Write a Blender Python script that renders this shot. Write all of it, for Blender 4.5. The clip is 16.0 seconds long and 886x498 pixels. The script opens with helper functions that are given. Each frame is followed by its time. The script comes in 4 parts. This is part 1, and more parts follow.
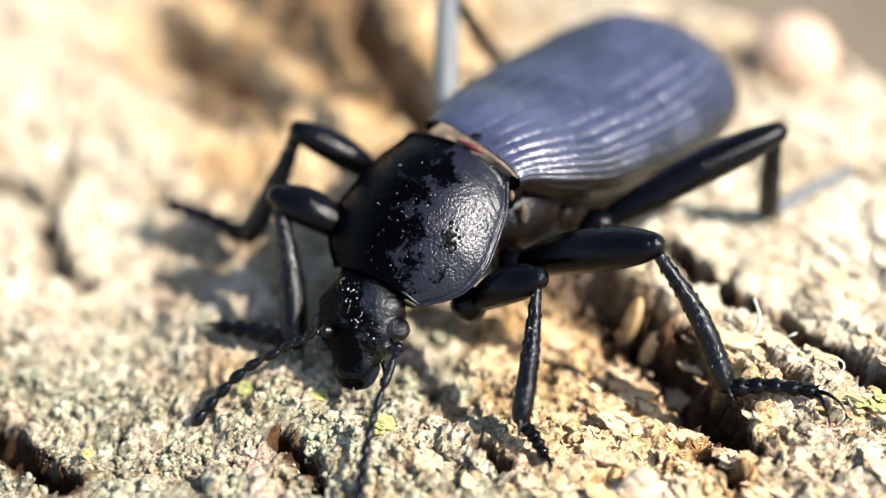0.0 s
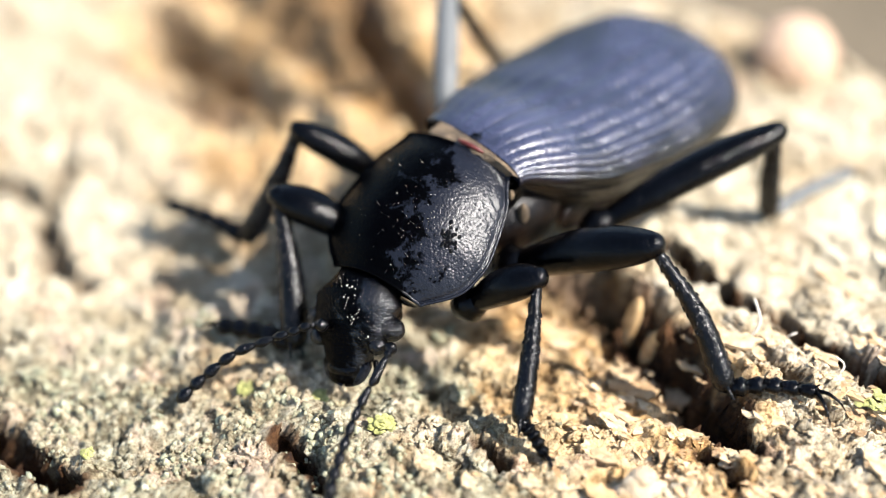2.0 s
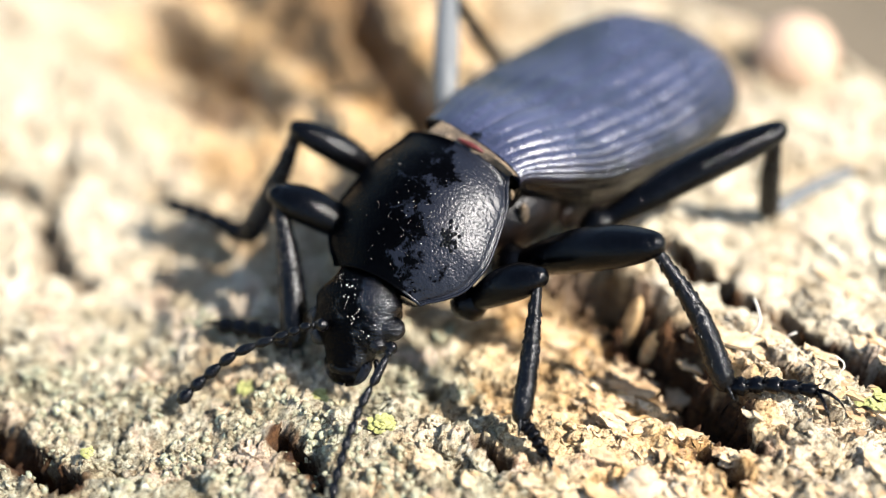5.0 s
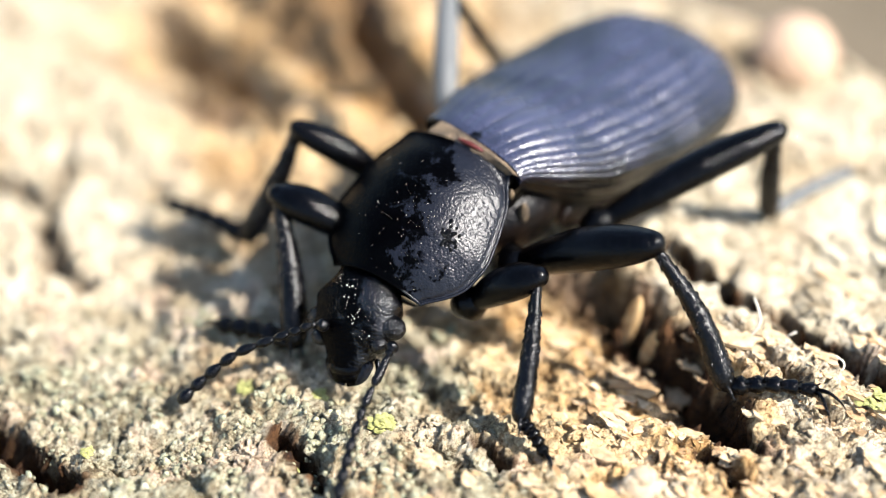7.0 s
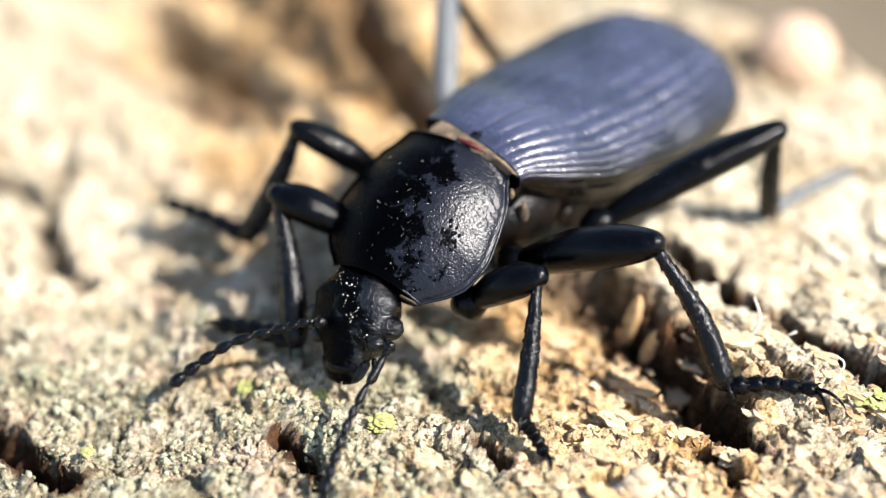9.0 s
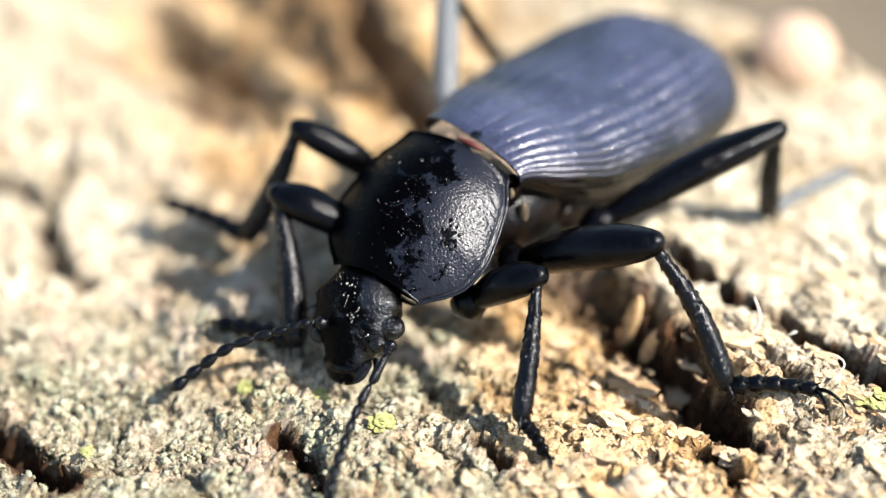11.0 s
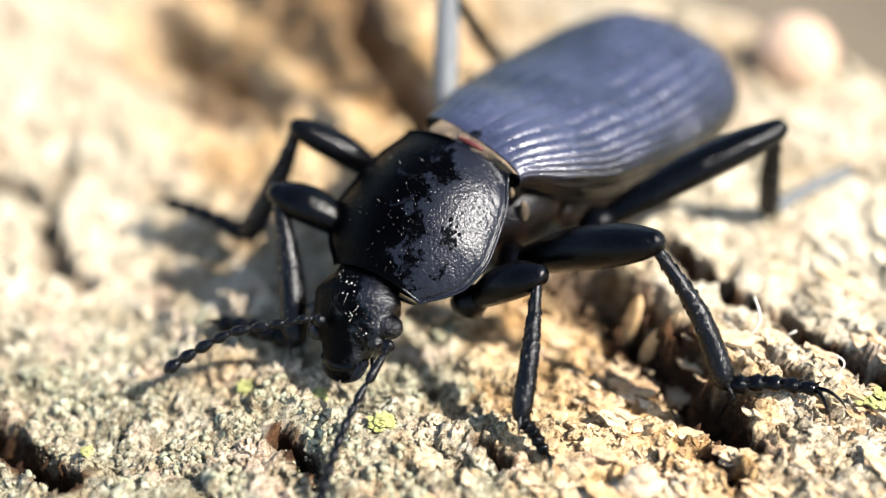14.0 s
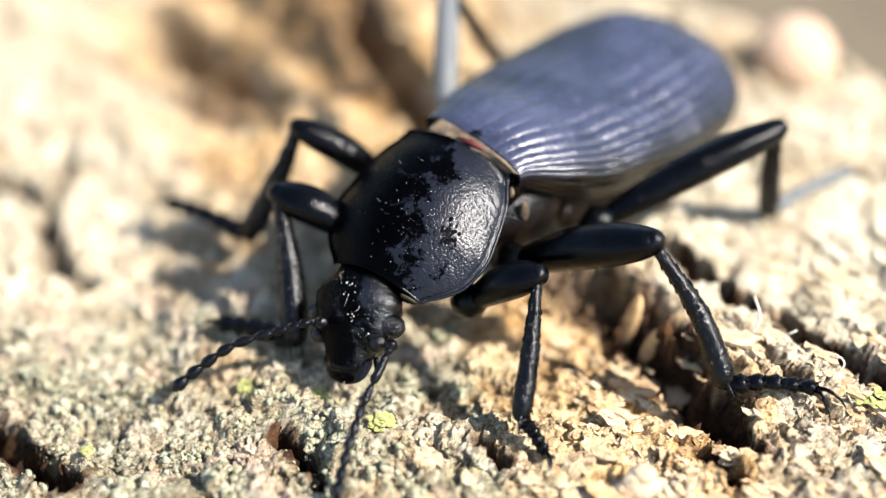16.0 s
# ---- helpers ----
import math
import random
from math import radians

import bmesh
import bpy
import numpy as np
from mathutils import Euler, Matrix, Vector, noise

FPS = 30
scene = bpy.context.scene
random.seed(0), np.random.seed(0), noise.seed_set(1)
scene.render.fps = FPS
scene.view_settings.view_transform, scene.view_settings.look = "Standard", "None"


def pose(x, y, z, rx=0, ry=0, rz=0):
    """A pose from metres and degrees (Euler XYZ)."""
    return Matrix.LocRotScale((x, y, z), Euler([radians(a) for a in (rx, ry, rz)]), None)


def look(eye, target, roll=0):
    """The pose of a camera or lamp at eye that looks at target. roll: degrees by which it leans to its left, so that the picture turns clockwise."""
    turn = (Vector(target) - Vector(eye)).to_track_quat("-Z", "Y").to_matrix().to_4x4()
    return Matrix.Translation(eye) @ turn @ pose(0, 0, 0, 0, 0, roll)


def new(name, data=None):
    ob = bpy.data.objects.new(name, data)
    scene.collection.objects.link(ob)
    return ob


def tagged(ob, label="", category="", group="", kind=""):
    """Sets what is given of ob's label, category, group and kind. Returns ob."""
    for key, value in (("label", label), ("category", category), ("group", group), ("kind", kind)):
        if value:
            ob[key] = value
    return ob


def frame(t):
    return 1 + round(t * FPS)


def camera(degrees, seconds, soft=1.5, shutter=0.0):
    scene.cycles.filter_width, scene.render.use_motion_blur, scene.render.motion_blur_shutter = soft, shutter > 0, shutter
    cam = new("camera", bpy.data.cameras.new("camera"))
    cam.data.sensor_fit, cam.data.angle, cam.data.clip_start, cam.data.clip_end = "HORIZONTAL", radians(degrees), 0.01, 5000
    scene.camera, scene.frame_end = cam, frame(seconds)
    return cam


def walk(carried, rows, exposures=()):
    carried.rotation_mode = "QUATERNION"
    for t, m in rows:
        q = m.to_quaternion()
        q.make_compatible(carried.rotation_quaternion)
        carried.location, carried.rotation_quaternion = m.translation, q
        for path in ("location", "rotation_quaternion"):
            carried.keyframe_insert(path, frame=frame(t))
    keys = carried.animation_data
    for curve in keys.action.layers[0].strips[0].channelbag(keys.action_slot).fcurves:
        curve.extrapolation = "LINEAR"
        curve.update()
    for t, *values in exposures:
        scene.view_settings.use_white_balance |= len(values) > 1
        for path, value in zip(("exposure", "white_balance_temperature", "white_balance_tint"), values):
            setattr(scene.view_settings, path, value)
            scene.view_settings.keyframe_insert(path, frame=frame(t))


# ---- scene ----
MM = 0.001

# ---- camera ----
# A macro lens stands 71 mm from the beetle and looks down by 40 degrees; it sinks by under half a millimetre.
PITCH = radians(40)
AHEAD = Vector((0, math.cos(PITCH), -math.sin(PITCH)))
ABOVE = Vector((0, math.sin(PITCH), math.cos(PITCH)))
EYE = Vector((0, 0, 5)) - 71 * AHEAD
cam = camera(28, 16.0, soft=0.85)
cam.data.dof.use_dof = True
cam.data.dof.focus_distance = 70.3 * MM
cam.data.dof.aperture_fstop = 15.5
cam.data.dof.aperture_blades = 0


def camera_row(t):
    eye = EYE + ABOVE * (0.21 - 0.42 * t / 16)
    return t, look(eye * MM, (EYE + 95 * AHEAD) * MM)


walk(cam, [camera_row(t) for t in (0, 4, 8, 12, 16)])

# ---- light ----
SUN = Vector((0.62, -0.25, 0.74)).normalized()
sky = bpy.data.worlds.new("sky")
scene.world = sky
sky.use_nodes = True
air = sky.node_tree.nodes.new("ShaderNodeTexSky")
air.sky_type = "NISHITA"
air.sun_disc = False
air.sun_elevation = math.asin(SUN.z)
air.sun_rotation = math.atan2(SUN.x, SUN.y)
sky.node_tree.links.new(air.outputs[0], sky.node_tree.nodes["Background"].inputs[0])
sky.node_tree.nodes["Background"].inputs[1].default_value = 0.11
lamp = bpy.data.lights.new("sun", "SUN")
lamp.energy, lamp.angle, lamp.color = 4.6, radians(0.8), (1.0, 0.945, 0.89)
sun = new("sun", lamp)
sun.matrix_world = look(SUN * 2, (0, 0, 0))
scene.view_settings.exposure = 1.30


# ---- materials ----
def material(name):
    m = bpy.data.materials.new(name)
    m.use_nodes = True
    return m, m.node_tree.nodes, m.node_tree.links, m.node_tree.nodes["Principled BSDF"]


def grain(nodes, links, scale, detail=6, rough=0.6, coords=None, distortion=0.0):
    """A noise of so many swells to the metre."""
    n = nodes.new("ShaderNodeTexNoise")
    n.inputs["Scale"].default_value, n.inputs["Detail"].default_value = scale, detail
    n.inputs["Roughness"].default_value, n.inputs["Distortion"].default_value = rough, distortion
    if coords is None:
        coords = nodes.new("ShaderNodeTexCoord").outputs["Object"]
    links.new(coords, n.inputs["Vector"])
    return n.outputs["Fac"]


def ramp(nodes, links, value, *stops):
    r = nodes.new("ShaderNodeValToRGB")
    while len(r.color_ramp.elements) < len(stops):
        r.color_ramp.elements.new(0.5)
    for e, (at, c) in zip(r.color_ramp.elements, stops):
        e.position = at
        e.color = (*c, 1) if isinstance(c, tuple) else (c, c, c, 1)
    links.new(value, r.inputs[0])
    return r.outputs[0]


def blend(nodes, links, factor, a, b, kind="MIX"):
    m = nodes.new("ShaderNodeMix")
    m.data_type, m.blend_type = "RGBA", kind
    for socket, value in ((m.inputs[0], factor), (m.inputs[6], a), (m.inputs[7], b)):
        if isinstance(value, bpy.types.NodeSocket):
            links.new(value, socket)
        elif isinstance(value, tuple):
            socket.default_value = (*value, 1)
        else:
            socket.default_value = value
    return m.outputs[2]


def bump(nodes, links, bsdf, height, distance, strength=1.0, below=None):
    b = nodes.new("ShaderNodeBump")
    b.inputs["Distance"].default_value, b.inputs["Strength"].default_value = distance, strength
    links.new(height, b.inputs["Height"])
    if below is not None:
        links.new(below, b.inputs["Normal"])
    if bsdf is not None:
        links.new(b.outputs[0], bsdf.inputs["Normal"])
    return b.outputs[0]


def bark_material():
    m, n, l, b = material("bark")
    layer = n.new("ShaderNodeAttribute")
    layer.attribute_name = "layer"
    split = n.new("ShaderNodeSeparateColor")
    l.new(layer.outputs["Color"], split.inputs[0])
    inner, crust, cork_shade = split.outputs[0], split.outputs[1], split.outputs[2]
    dry = ramp(n, l, grain(n, l, 700, 9, 0.68), (0.26, (0.24, 0.175, 0.105)), (0.42, (0.48, 0.415, 0.285)), (0.55, (0.66, 0.59, 0.45)), (0.76, (0.84, 0.79, 0.65)))
    warm = ramp(n, l, grain(n, l, 420, 8, 0.65), (0.28, (0.20, 0.095, 0.03)), (0.42, (0.64, 0.41, 0.175)), (0.64, (0.88, 0.70, 0.43)))
    lichen = ramp(n, l, grain(n, l, 1500, 7, 0.7), (0.30, (0.06, 0.05, 0.032)), (0.45, (0.29, 0.27, 0.185)), (0.58, (0.58, 0.58, 0.44)), (0.74, (0.80, 0.82, 0.69)))
    spots = ramp(n, l, grain(n, l, 260, 6, 0.7), (0.36, 0.0), (0.54, 1.0))
    c = blend(n, l, inner, dry, warm)
    mask = n.new("ShaderNodeMath")
    mask.operation = "MULTIPLY"
    l.new(crust, mask.inputs[0])
    l.new(spots, mask.inputs[1])
    c = blend(n, l, mask.outputs[0], c, lichen)
    rose = ramp(n, l, grain(n, l, 380, 5, 0.6), (0.55, 0.0), (0.63, 0.5))
    c = blend(n, l, rose, c, (0.80, 0.60, 0.46))
    tint = ramp(n, l, grain(n, l, 170, 5, 0.6), (0.32, (0.76, 0.64, 0.50)), (0.50, (0.98, 0.95, 0.90)), (0.7, (1.0, 1.0, 0.98)))
    c = blend(n, l, 1.0, c, tint, "MULTIPLY")
    # brown of the cork, also darkens the cracks with painted shade
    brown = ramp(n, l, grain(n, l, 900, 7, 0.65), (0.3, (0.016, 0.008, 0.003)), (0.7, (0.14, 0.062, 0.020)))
    c = blend(n, l, cork_shade, c, brown)
    specks = ramp(n, l, grain(n, l, 2600, 6, 0.7), (0.38, (0.26, 0.19, 0.13)), (0.50, (1.0, 1.0, 1.0)))
    c = blend(n, l, 0.85, c, specks, "MULTIPLY")
    fleck = ramp(n, l, grain(n, l, 6500, 4, 0.65), (0.36, (0.40, 0.33, 0.26)), (0.47, (1.0, 1.0, 1.0)))
    c = blend(n, l, 0.8, c, fleck, "MULTIPLY")
    pale = ramp(n, l, grain(n, l, 800, 8, 0.65), (0.32, (0.36, 0.27, 0.155)), (0.46, (0.68, 0.60, 0.43)), (0.7, (0.82, 0.75, 0.57)))
    paler_mask = n.new("ShaderNodeMath")
    paler_mask.operation = "MULTIPLY"
    l.new(layer.outputs["Alpha"], paler_mask.inputs[0])
    l.new(ramp(n, l, grain(n, l, 330, 6, 0.65), (0.36, 0.25), (0.5, 1.0)), paler_mask.inputs[1])
    c = blend(n, l, paler_mask.outputs[0], c, pale)
    l.new(c, b.inputs["Base Color"])
    b.inputs["Roughness"].default_value = 0.82
    b.inputs["Specular IOR Level"].default_value = 0.3
    fine = bump(n, l, None, grain(n, l, 5200, 6, 0.7), 0.00005, 0.8)
    bump(n, l, b, grain(n, l, 1300, 8, 0.72), 0.00026, 0.85, fine)
    return m


def cuticle_material(name, bloom_sheen_colour, rough=(0.2, 0.45), cover=(0.5, 0.6), patch=420, pits=9000, depth=0.00002, brown=0.0, wrinkle=0.00006, gloss=0.17, lean=None, shine=0.0, ior=(1.25, 1.5), dots=0.0, base=0.0, even=1.0):
    """Black beetle shell, glossy, with fine pits; a dull bluish bloom lies on it in patches, with sky and sun sheen put
    into its colour.
    """
    m, n, l, b = material(name)
    cloud = grain(n, l, patch, 9, 0.75, distortion=0.25)
    # lean gathers the bloom on one side, as painted sheen
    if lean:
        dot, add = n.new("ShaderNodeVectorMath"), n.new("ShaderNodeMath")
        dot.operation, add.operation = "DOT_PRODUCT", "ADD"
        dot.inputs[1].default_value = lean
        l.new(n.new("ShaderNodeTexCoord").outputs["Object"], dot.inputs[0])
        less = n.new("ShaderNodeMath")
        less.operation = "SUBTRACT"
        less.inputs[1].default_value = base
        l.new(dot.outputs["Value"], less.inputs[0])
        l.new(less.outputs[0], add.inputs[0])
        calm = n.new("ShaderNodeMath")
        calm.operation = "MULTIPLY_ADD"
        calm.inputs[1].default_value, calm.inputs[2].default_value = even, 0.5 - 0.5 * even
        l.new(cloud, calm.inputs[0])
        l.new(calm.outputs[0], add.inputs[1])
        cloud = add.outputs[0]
    bloom_sheen = ramp(n, l, cloud, (cover[0], 0.0), (cover[1], 1.0))
    c = blend(n, l, bloom_sheen, (0.0005, 0.0005, 0.0007), bloom_sheen_colour)
    if brown:
        c = blend(n, l, ramp(n, l, grain(n, l, 500, 5), (0.4, 0.0), (0.7, brown)), c, (0.045, 0.022, 0.011))
    bend = n.new("ShaderNodeMapRange")
    bend.inputs["To Min"].default_value, bend.inputs["To Max"].default_value = ior
    l.new(bloom_sheen, bend.inputs["Value"])
    l.new(bend.outputs[0], b.inputs["IOR"])
    l.new(c, b.inputs["Base Color"])
    l.new(ramp(n, l, bloom_sheen, (0.0, rough[0]), (1.0, rough[1])), b.inputs["Roughness"])
    l.new(ramp(n, l, bloom_sheen, (0.0, gloss), (1.0, shine or gloss)), b.inputs["Specular IOR Level"])
    first = bump(n, l, None, grain(n, l, pits, 3, 0.6), depth, 0.9)
    if dots:
        cell = n.new("ShaderNodeTexVoronoi")
        cell.inputs["Scale"].default_value = 7500
        l.new(n.new("ShaderNodeTexCoord").outputs["Object"], cell.inputs["Vector"])
        first = bump(n, l, None, ramp(n, l, cell.outputs["Distance"], (0.0, 0.0), (0.55, 1.0)), dots, 1.0, first)
    bump(n, l, b, grain(n, l, 3000, 4, 0.6, distortion=1.6), wrinkle, 0.6, first)
    return m


def plain_material(name, low, high, scale, rough=0.8, relief=0.00005):
    m, n, l, b = material(name)
    l.new(ramp(n, l, grain(n, l, scale, 7, 0.7), (0.3, low), (0.7, high)), b.inputs["Base Color"])
    b.inputs["Roughness"].default_value = rough
    bump(n, l, b, grain(n, l, scale * 4, 5, 0.65), relief, 0.8)
    return m


BARK = bark_material()
# dull patches, gathered on the sunward side to paint its grey highlight
SHELL = cuticle_material("black_shell", (0.007, 0.008, 0.012), (0.15, 0.26), (0.48, 0.515), 520, wrinkle=0.00003, gloss=0.15, depth=0.00002, lean=(70, -34, 10), shine=0.28, dots=0.000012, ior=(1.18, 1.5))
# sky sheen as bluish colour, fading on the flanks and the side away from the sun
WING = cuticle_material("blue_black_wing_case", (0.035, 0.038, 0.072), (0.18, 0.30), (0.42, 0.58), 420, 5000, 0.000012, gloss=0.6, lean=(20, -5, 115), shine=0.6, ior=(1.65, 1.7), base=0.835, even=0.4)
# black shell coloured grey in place of the sun's glare on the hind legs
GLARE_GREY = cuticle_material("grey_glare_shell", (0.115, 0.12, 0.118), (0.35, 0.45), (0.30, 0.45), 900, 5200, 0.00006, gloss=0.5, ior=(1.45, 1.5))
LEG = cuticle_material("black_leg_shell", (0.001, 0.001, 0.002), (0.15, 0.22), (0.5, 0.7), 700, 7000, gloss=0.5, ior=(1.25, 1.32))
BELLY = cuticle_material("brown_black_belly", (0.008, 0.006, 0.005), (0.28, 0.42), (0.4, 0.7), 500, 5000, 0.00003, 0.3, gloss=0.4, ior=(1.3, 1.35))
# lean raises the gloss on the sunward side only, a sheen put into the shell
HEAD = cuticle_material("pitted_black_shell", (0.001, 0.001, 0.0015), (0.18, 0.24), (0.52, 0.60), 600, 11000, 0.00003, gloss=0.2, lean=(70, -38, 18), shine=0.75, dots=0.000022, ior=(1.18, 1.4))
CHEEK = cuticle_material("coarsely_pitted_shell", (0.003, 0.003, 0.004), (0.18, 0.26), (0.40, 0.52), 900, 11000, 0.00004, gloss=0.3, shine=0.5, dots=0.00003, ior=(1.4, 1.5))
SHIN = cuticle_material("bristly_black_shell", (0.002, 0.002, 0.003), (0.22, 0.30), (0.45, 0.6), 900, 5200, 0.00004, gloss=0.36, ior=(1.4, 1.45))
SKIN = plain_material("tan_joint_skin", (0.012, 0.007, 0.004), (0.27, 0.19, 0.11), 1500, 0.7, 0.0002)
RED = plain_material("dark_red_skin", (0.05, 0.006, 0.004), (0.13, 0.018, 0.012), 2000, 0.35)
DUST = plain_material("pale_dust", (0.55, 0.50, 0.40), (0.80, 0.76, 0.66), 4000)
FLAKE = plain_material("dry_bark_flake", (0.30, 0.20, 0.11), (0.70, 0.58, 0.41), 1400, 0.85, 0.0001)
WARM = plain_material("orange_inner_bark", (0.36, 0.19, 0.07), (0.78, 0.55, 0.28), 1400, 0.85, 0.0001)
YELLOW = plain_material("yellow_green_lichen", (0.20, 0.21, 0.05), (0.52, 0.51, 0.20), 2600, 0.85, 0.00008)
SOIL = plain_material("grey_brown_soil", (0.075, 0.058, 0.035), (0.17, 0.135, 0.088), 60, 0.95, 0.002)
PALE = plain_material("pale_pink_chip", (0.42, 0.27, 0.17), (0.57, 0.41, 0.29), 900, 0.8, 0.0001)


# ---- shapes, all in millimetres ----
class Geo:
    """Vertices and faces of one mesh."""

    def __init__(self):
        self.v, self.f = [], []

    def grid(self, pts, close=False):
        """pts: rows of points; close joins each row's end to its start."""
        base, rows, cols = len(self.v), len(pts), len(pts[0])
        for row in pts:
            self.v += [tuple(p) for p in row]
        for i in range(rows - 1):
            for j in range(cols if close else cols - 1):
                k = (j + 1) % cols
                self.f.append((base + i * cols + j, base + i * cols + k, base + (i + 1) * cols + k, base + (i + 1) * cols + j))
        return base

    def sweep(self, path, radii, sides=14, flat=1.0, up=(0, 0, 1)):
        """A tube along path with a radius at each point and domed ends."""
        path = [Vector(p) for p in path]
        rings = []
        for i, (p, r) in enumerate(zip(path, radii)):
            t = (path[min(i + 1, len(path) - 1)] - path[max(i - 1, 0)]).normalized()
            a = t.cross(Vector(up))
            if a.length < 0.05:
                a = t.cross(Vector((1, 0, 0)))
            a.normalize()
            c = a.cross(t).normalized()
            ends = ()
            if i == 0:
                ends = ((-0.8, 0.25), (-0.5, 0.72))
            for back, k in ends:
                rings.append([p + t * r * back + (a * math.cos(w) + c * math.sin(w) * flat) * r * k for w in turns(sides)])
            rings.append([p + (a * math.cos(w) + c * math.sin(w) * flat) * r for w in turns(sides)])
            if i == len(path) - 1:
                for on, k in ((0.5, 0.72), (0.8, 0.25)):
                    rings.append([p + t * r * on + (a * math.cos(w) + c * math.sin(w) * flat) * r * k for w in turns(sides)])
        base = self.grid(rings, True)
        self.f.append(tuple(range(base, base + sides))[::-1])
        last = base + (len(rings) - 1) * sides
        self.f.append(tuple(range(last, last + sides)))

    def blob(self, centre, axes, rows=8, cols=12, rough=0.0, rng=None):
        """A rounded lump; axes: three half-axis vectors."""
        centre, (a, b, c) = Vector(centre), [Vector(x) for x in axes]
        rings = []
        for i in range(rows + 1):
            w = math.pi * (0.02 + 0.96 * i / rows)
            rings.append([centre + (a * math.cos(q) + b * math.sin(q)) * math.sin(w) * (1 + (rng.uniform(-rough, rough) if rng else 0)) + c * math.cos(w) for q in turns(cols)])
        base = self.grid(rings, True)
        self.f.append(tuple(range(base, base + cols))[::-1])
        self.f.append(tuple(range(base + rows * cols, base + (rows + 1) * cols)))

    def mesh(self, name, origin=(0, 0, 0)):
        me = bpy.data.meshes.new(name)
        o = np.array(origin, dtype=float)
        me.from_pydata(((np.array(self.v, dtype=float) - o) * MM).tolist(), [], self.f)
        me.update()
        me.shade_smooth()
        return me


def turns(n):
    return [2 * math.pi * i / n for i in range(n)]


def curve(points, n):
    """A smooth line of n points through the given ones (Catmull-Rom)."""
    p = [np.array(q, dtype=float) for q in points]
    p = [2 * p[0] - p[1], *p, 2 * p[-1] - p[-2]]
    out = []
    for i in range(n):
        s = (len(p) - 3) * i / (n - 1)
        k = min(int(s), len(p) - 4)
        s -= k
        a, b, c, d = p[k:k + 4]
        out.append(0.5 * (2 * b + (c - a) * s + (2 * a - 5 * b + 4 * c - d) * s ** 2 + (3 * b - a - 3 * c + d) * s ** 3))
    return out


def level(stops, x):
    xs, ys = zip(*stops)
    return float(np.interp(x, xs, ys))


def soft_level(stops, x):
    """Like level, with the corners rounded."""
    return sum(level(stops, x + d) for d in (-0.04, -0.02, 0, 0.02, 0.04)) / 5


HOME = {}


def part(name, geo, mat, parent, label="", origin=(0, 0, 0)):
    """Links a shape as one mesh under a thing or part; origin: its pivot, in millimetres of the place."""
    ob = new(name, geo.mesh(name, origin))
    ob.data.materials.append(mat)
    HOME[ob] = Vector(origin)
    if parent is not None:
        ob.parent = parent
        ob.location = (Vector(origin) - HOME[parent]) * MM
    else:
        ob.location = Vector(origin) * MM
    if label:
        tagged(ob, label)
    return ob


# ---- bark ----
TABLES = {}


def lattice(x, y, seed):
    """Smooth noise from -1 to 1 over arrays."""
    if seed not in TABLES:
        TABLES[seed] = np.random.RandomState(seed).uniform(0, 2 * np.pi, (256, 256))
    table = TABLES[seed]
    xi, yi = np.floor(x).astype(int), np.floor(y).astype(int)
    fx, fy = x - xi, y - yi
    sx, sy = fx * fx * fx * (fx * (fx * 6 - 15) + 10), fy * fy * fy * (fy * (fy * 6 - 15) + 10)

    def corner(i, j):
        a = table[(xi + i) % 256, (yi + j) % 256]
        return np.cos(a) * (fx - i) + np.sin(a) * (fy - j)

    low = corner(0, 0) * (1 - sx) + corner(1, 0) * sx
    high = corner(0, 1) * (1 - sx) + corner(1, 1) * sx
    return 1.5 * (low * (1 - sy) + high * sy)


def fbm(x, y, seed, octaves=5, gain=0.5):
    out, k = 0, 1.0
    for i in range(octaves):
        out = out + k * lattice(x * 2 ** i + 17.3 * i, y * 2 ** i - 9.1 * i, seed + i)
        k *= gain
    return out


def scales(x, y, seed, tilt=0.5):
    """Broken scales, each at its own height and slant: the height, about -1 to 1, and how near a joint is."""
    if seed not in TABLES:
        TABLES[seed] = np.random.RandomState(seed).uniform(0, 1, (5, 128, 128))
    t = TABLES[seed]
    xi, yi = np.floor(x).astype(int), np.floor(y).astype(int)
    best, second, out = np.full(x.shape, 9.0), np.full(x.shape, 9.0), np.zeros(x.shape)
    for i in (-1, 0, 1):
        for j in (-1, 0, 1):
            a, b = (xi + i) % 128, (yi + j) % 128
            dx, dy = x - xi - i - t[0, a, b], y - yi - j - t[1, a, b]
            d = np.hypot(dx, dy)
            near = d < best
            second = np.where(near, best, np.minimum(second, d))
            out = np.where(near, 2 * t[2, a, b] - 1 + tilt * ((2 * t[3, a, b] - 1) * dx + (2 * t[4, a, b] - 1) * dy) * 2, out)
            best = np.where(near, d, best)
    return out, second - best


def step(a, b, x):
    s = np.clip((x - a) / (b - a), 0, 1)
    return s * s * (3 - 2 * s)


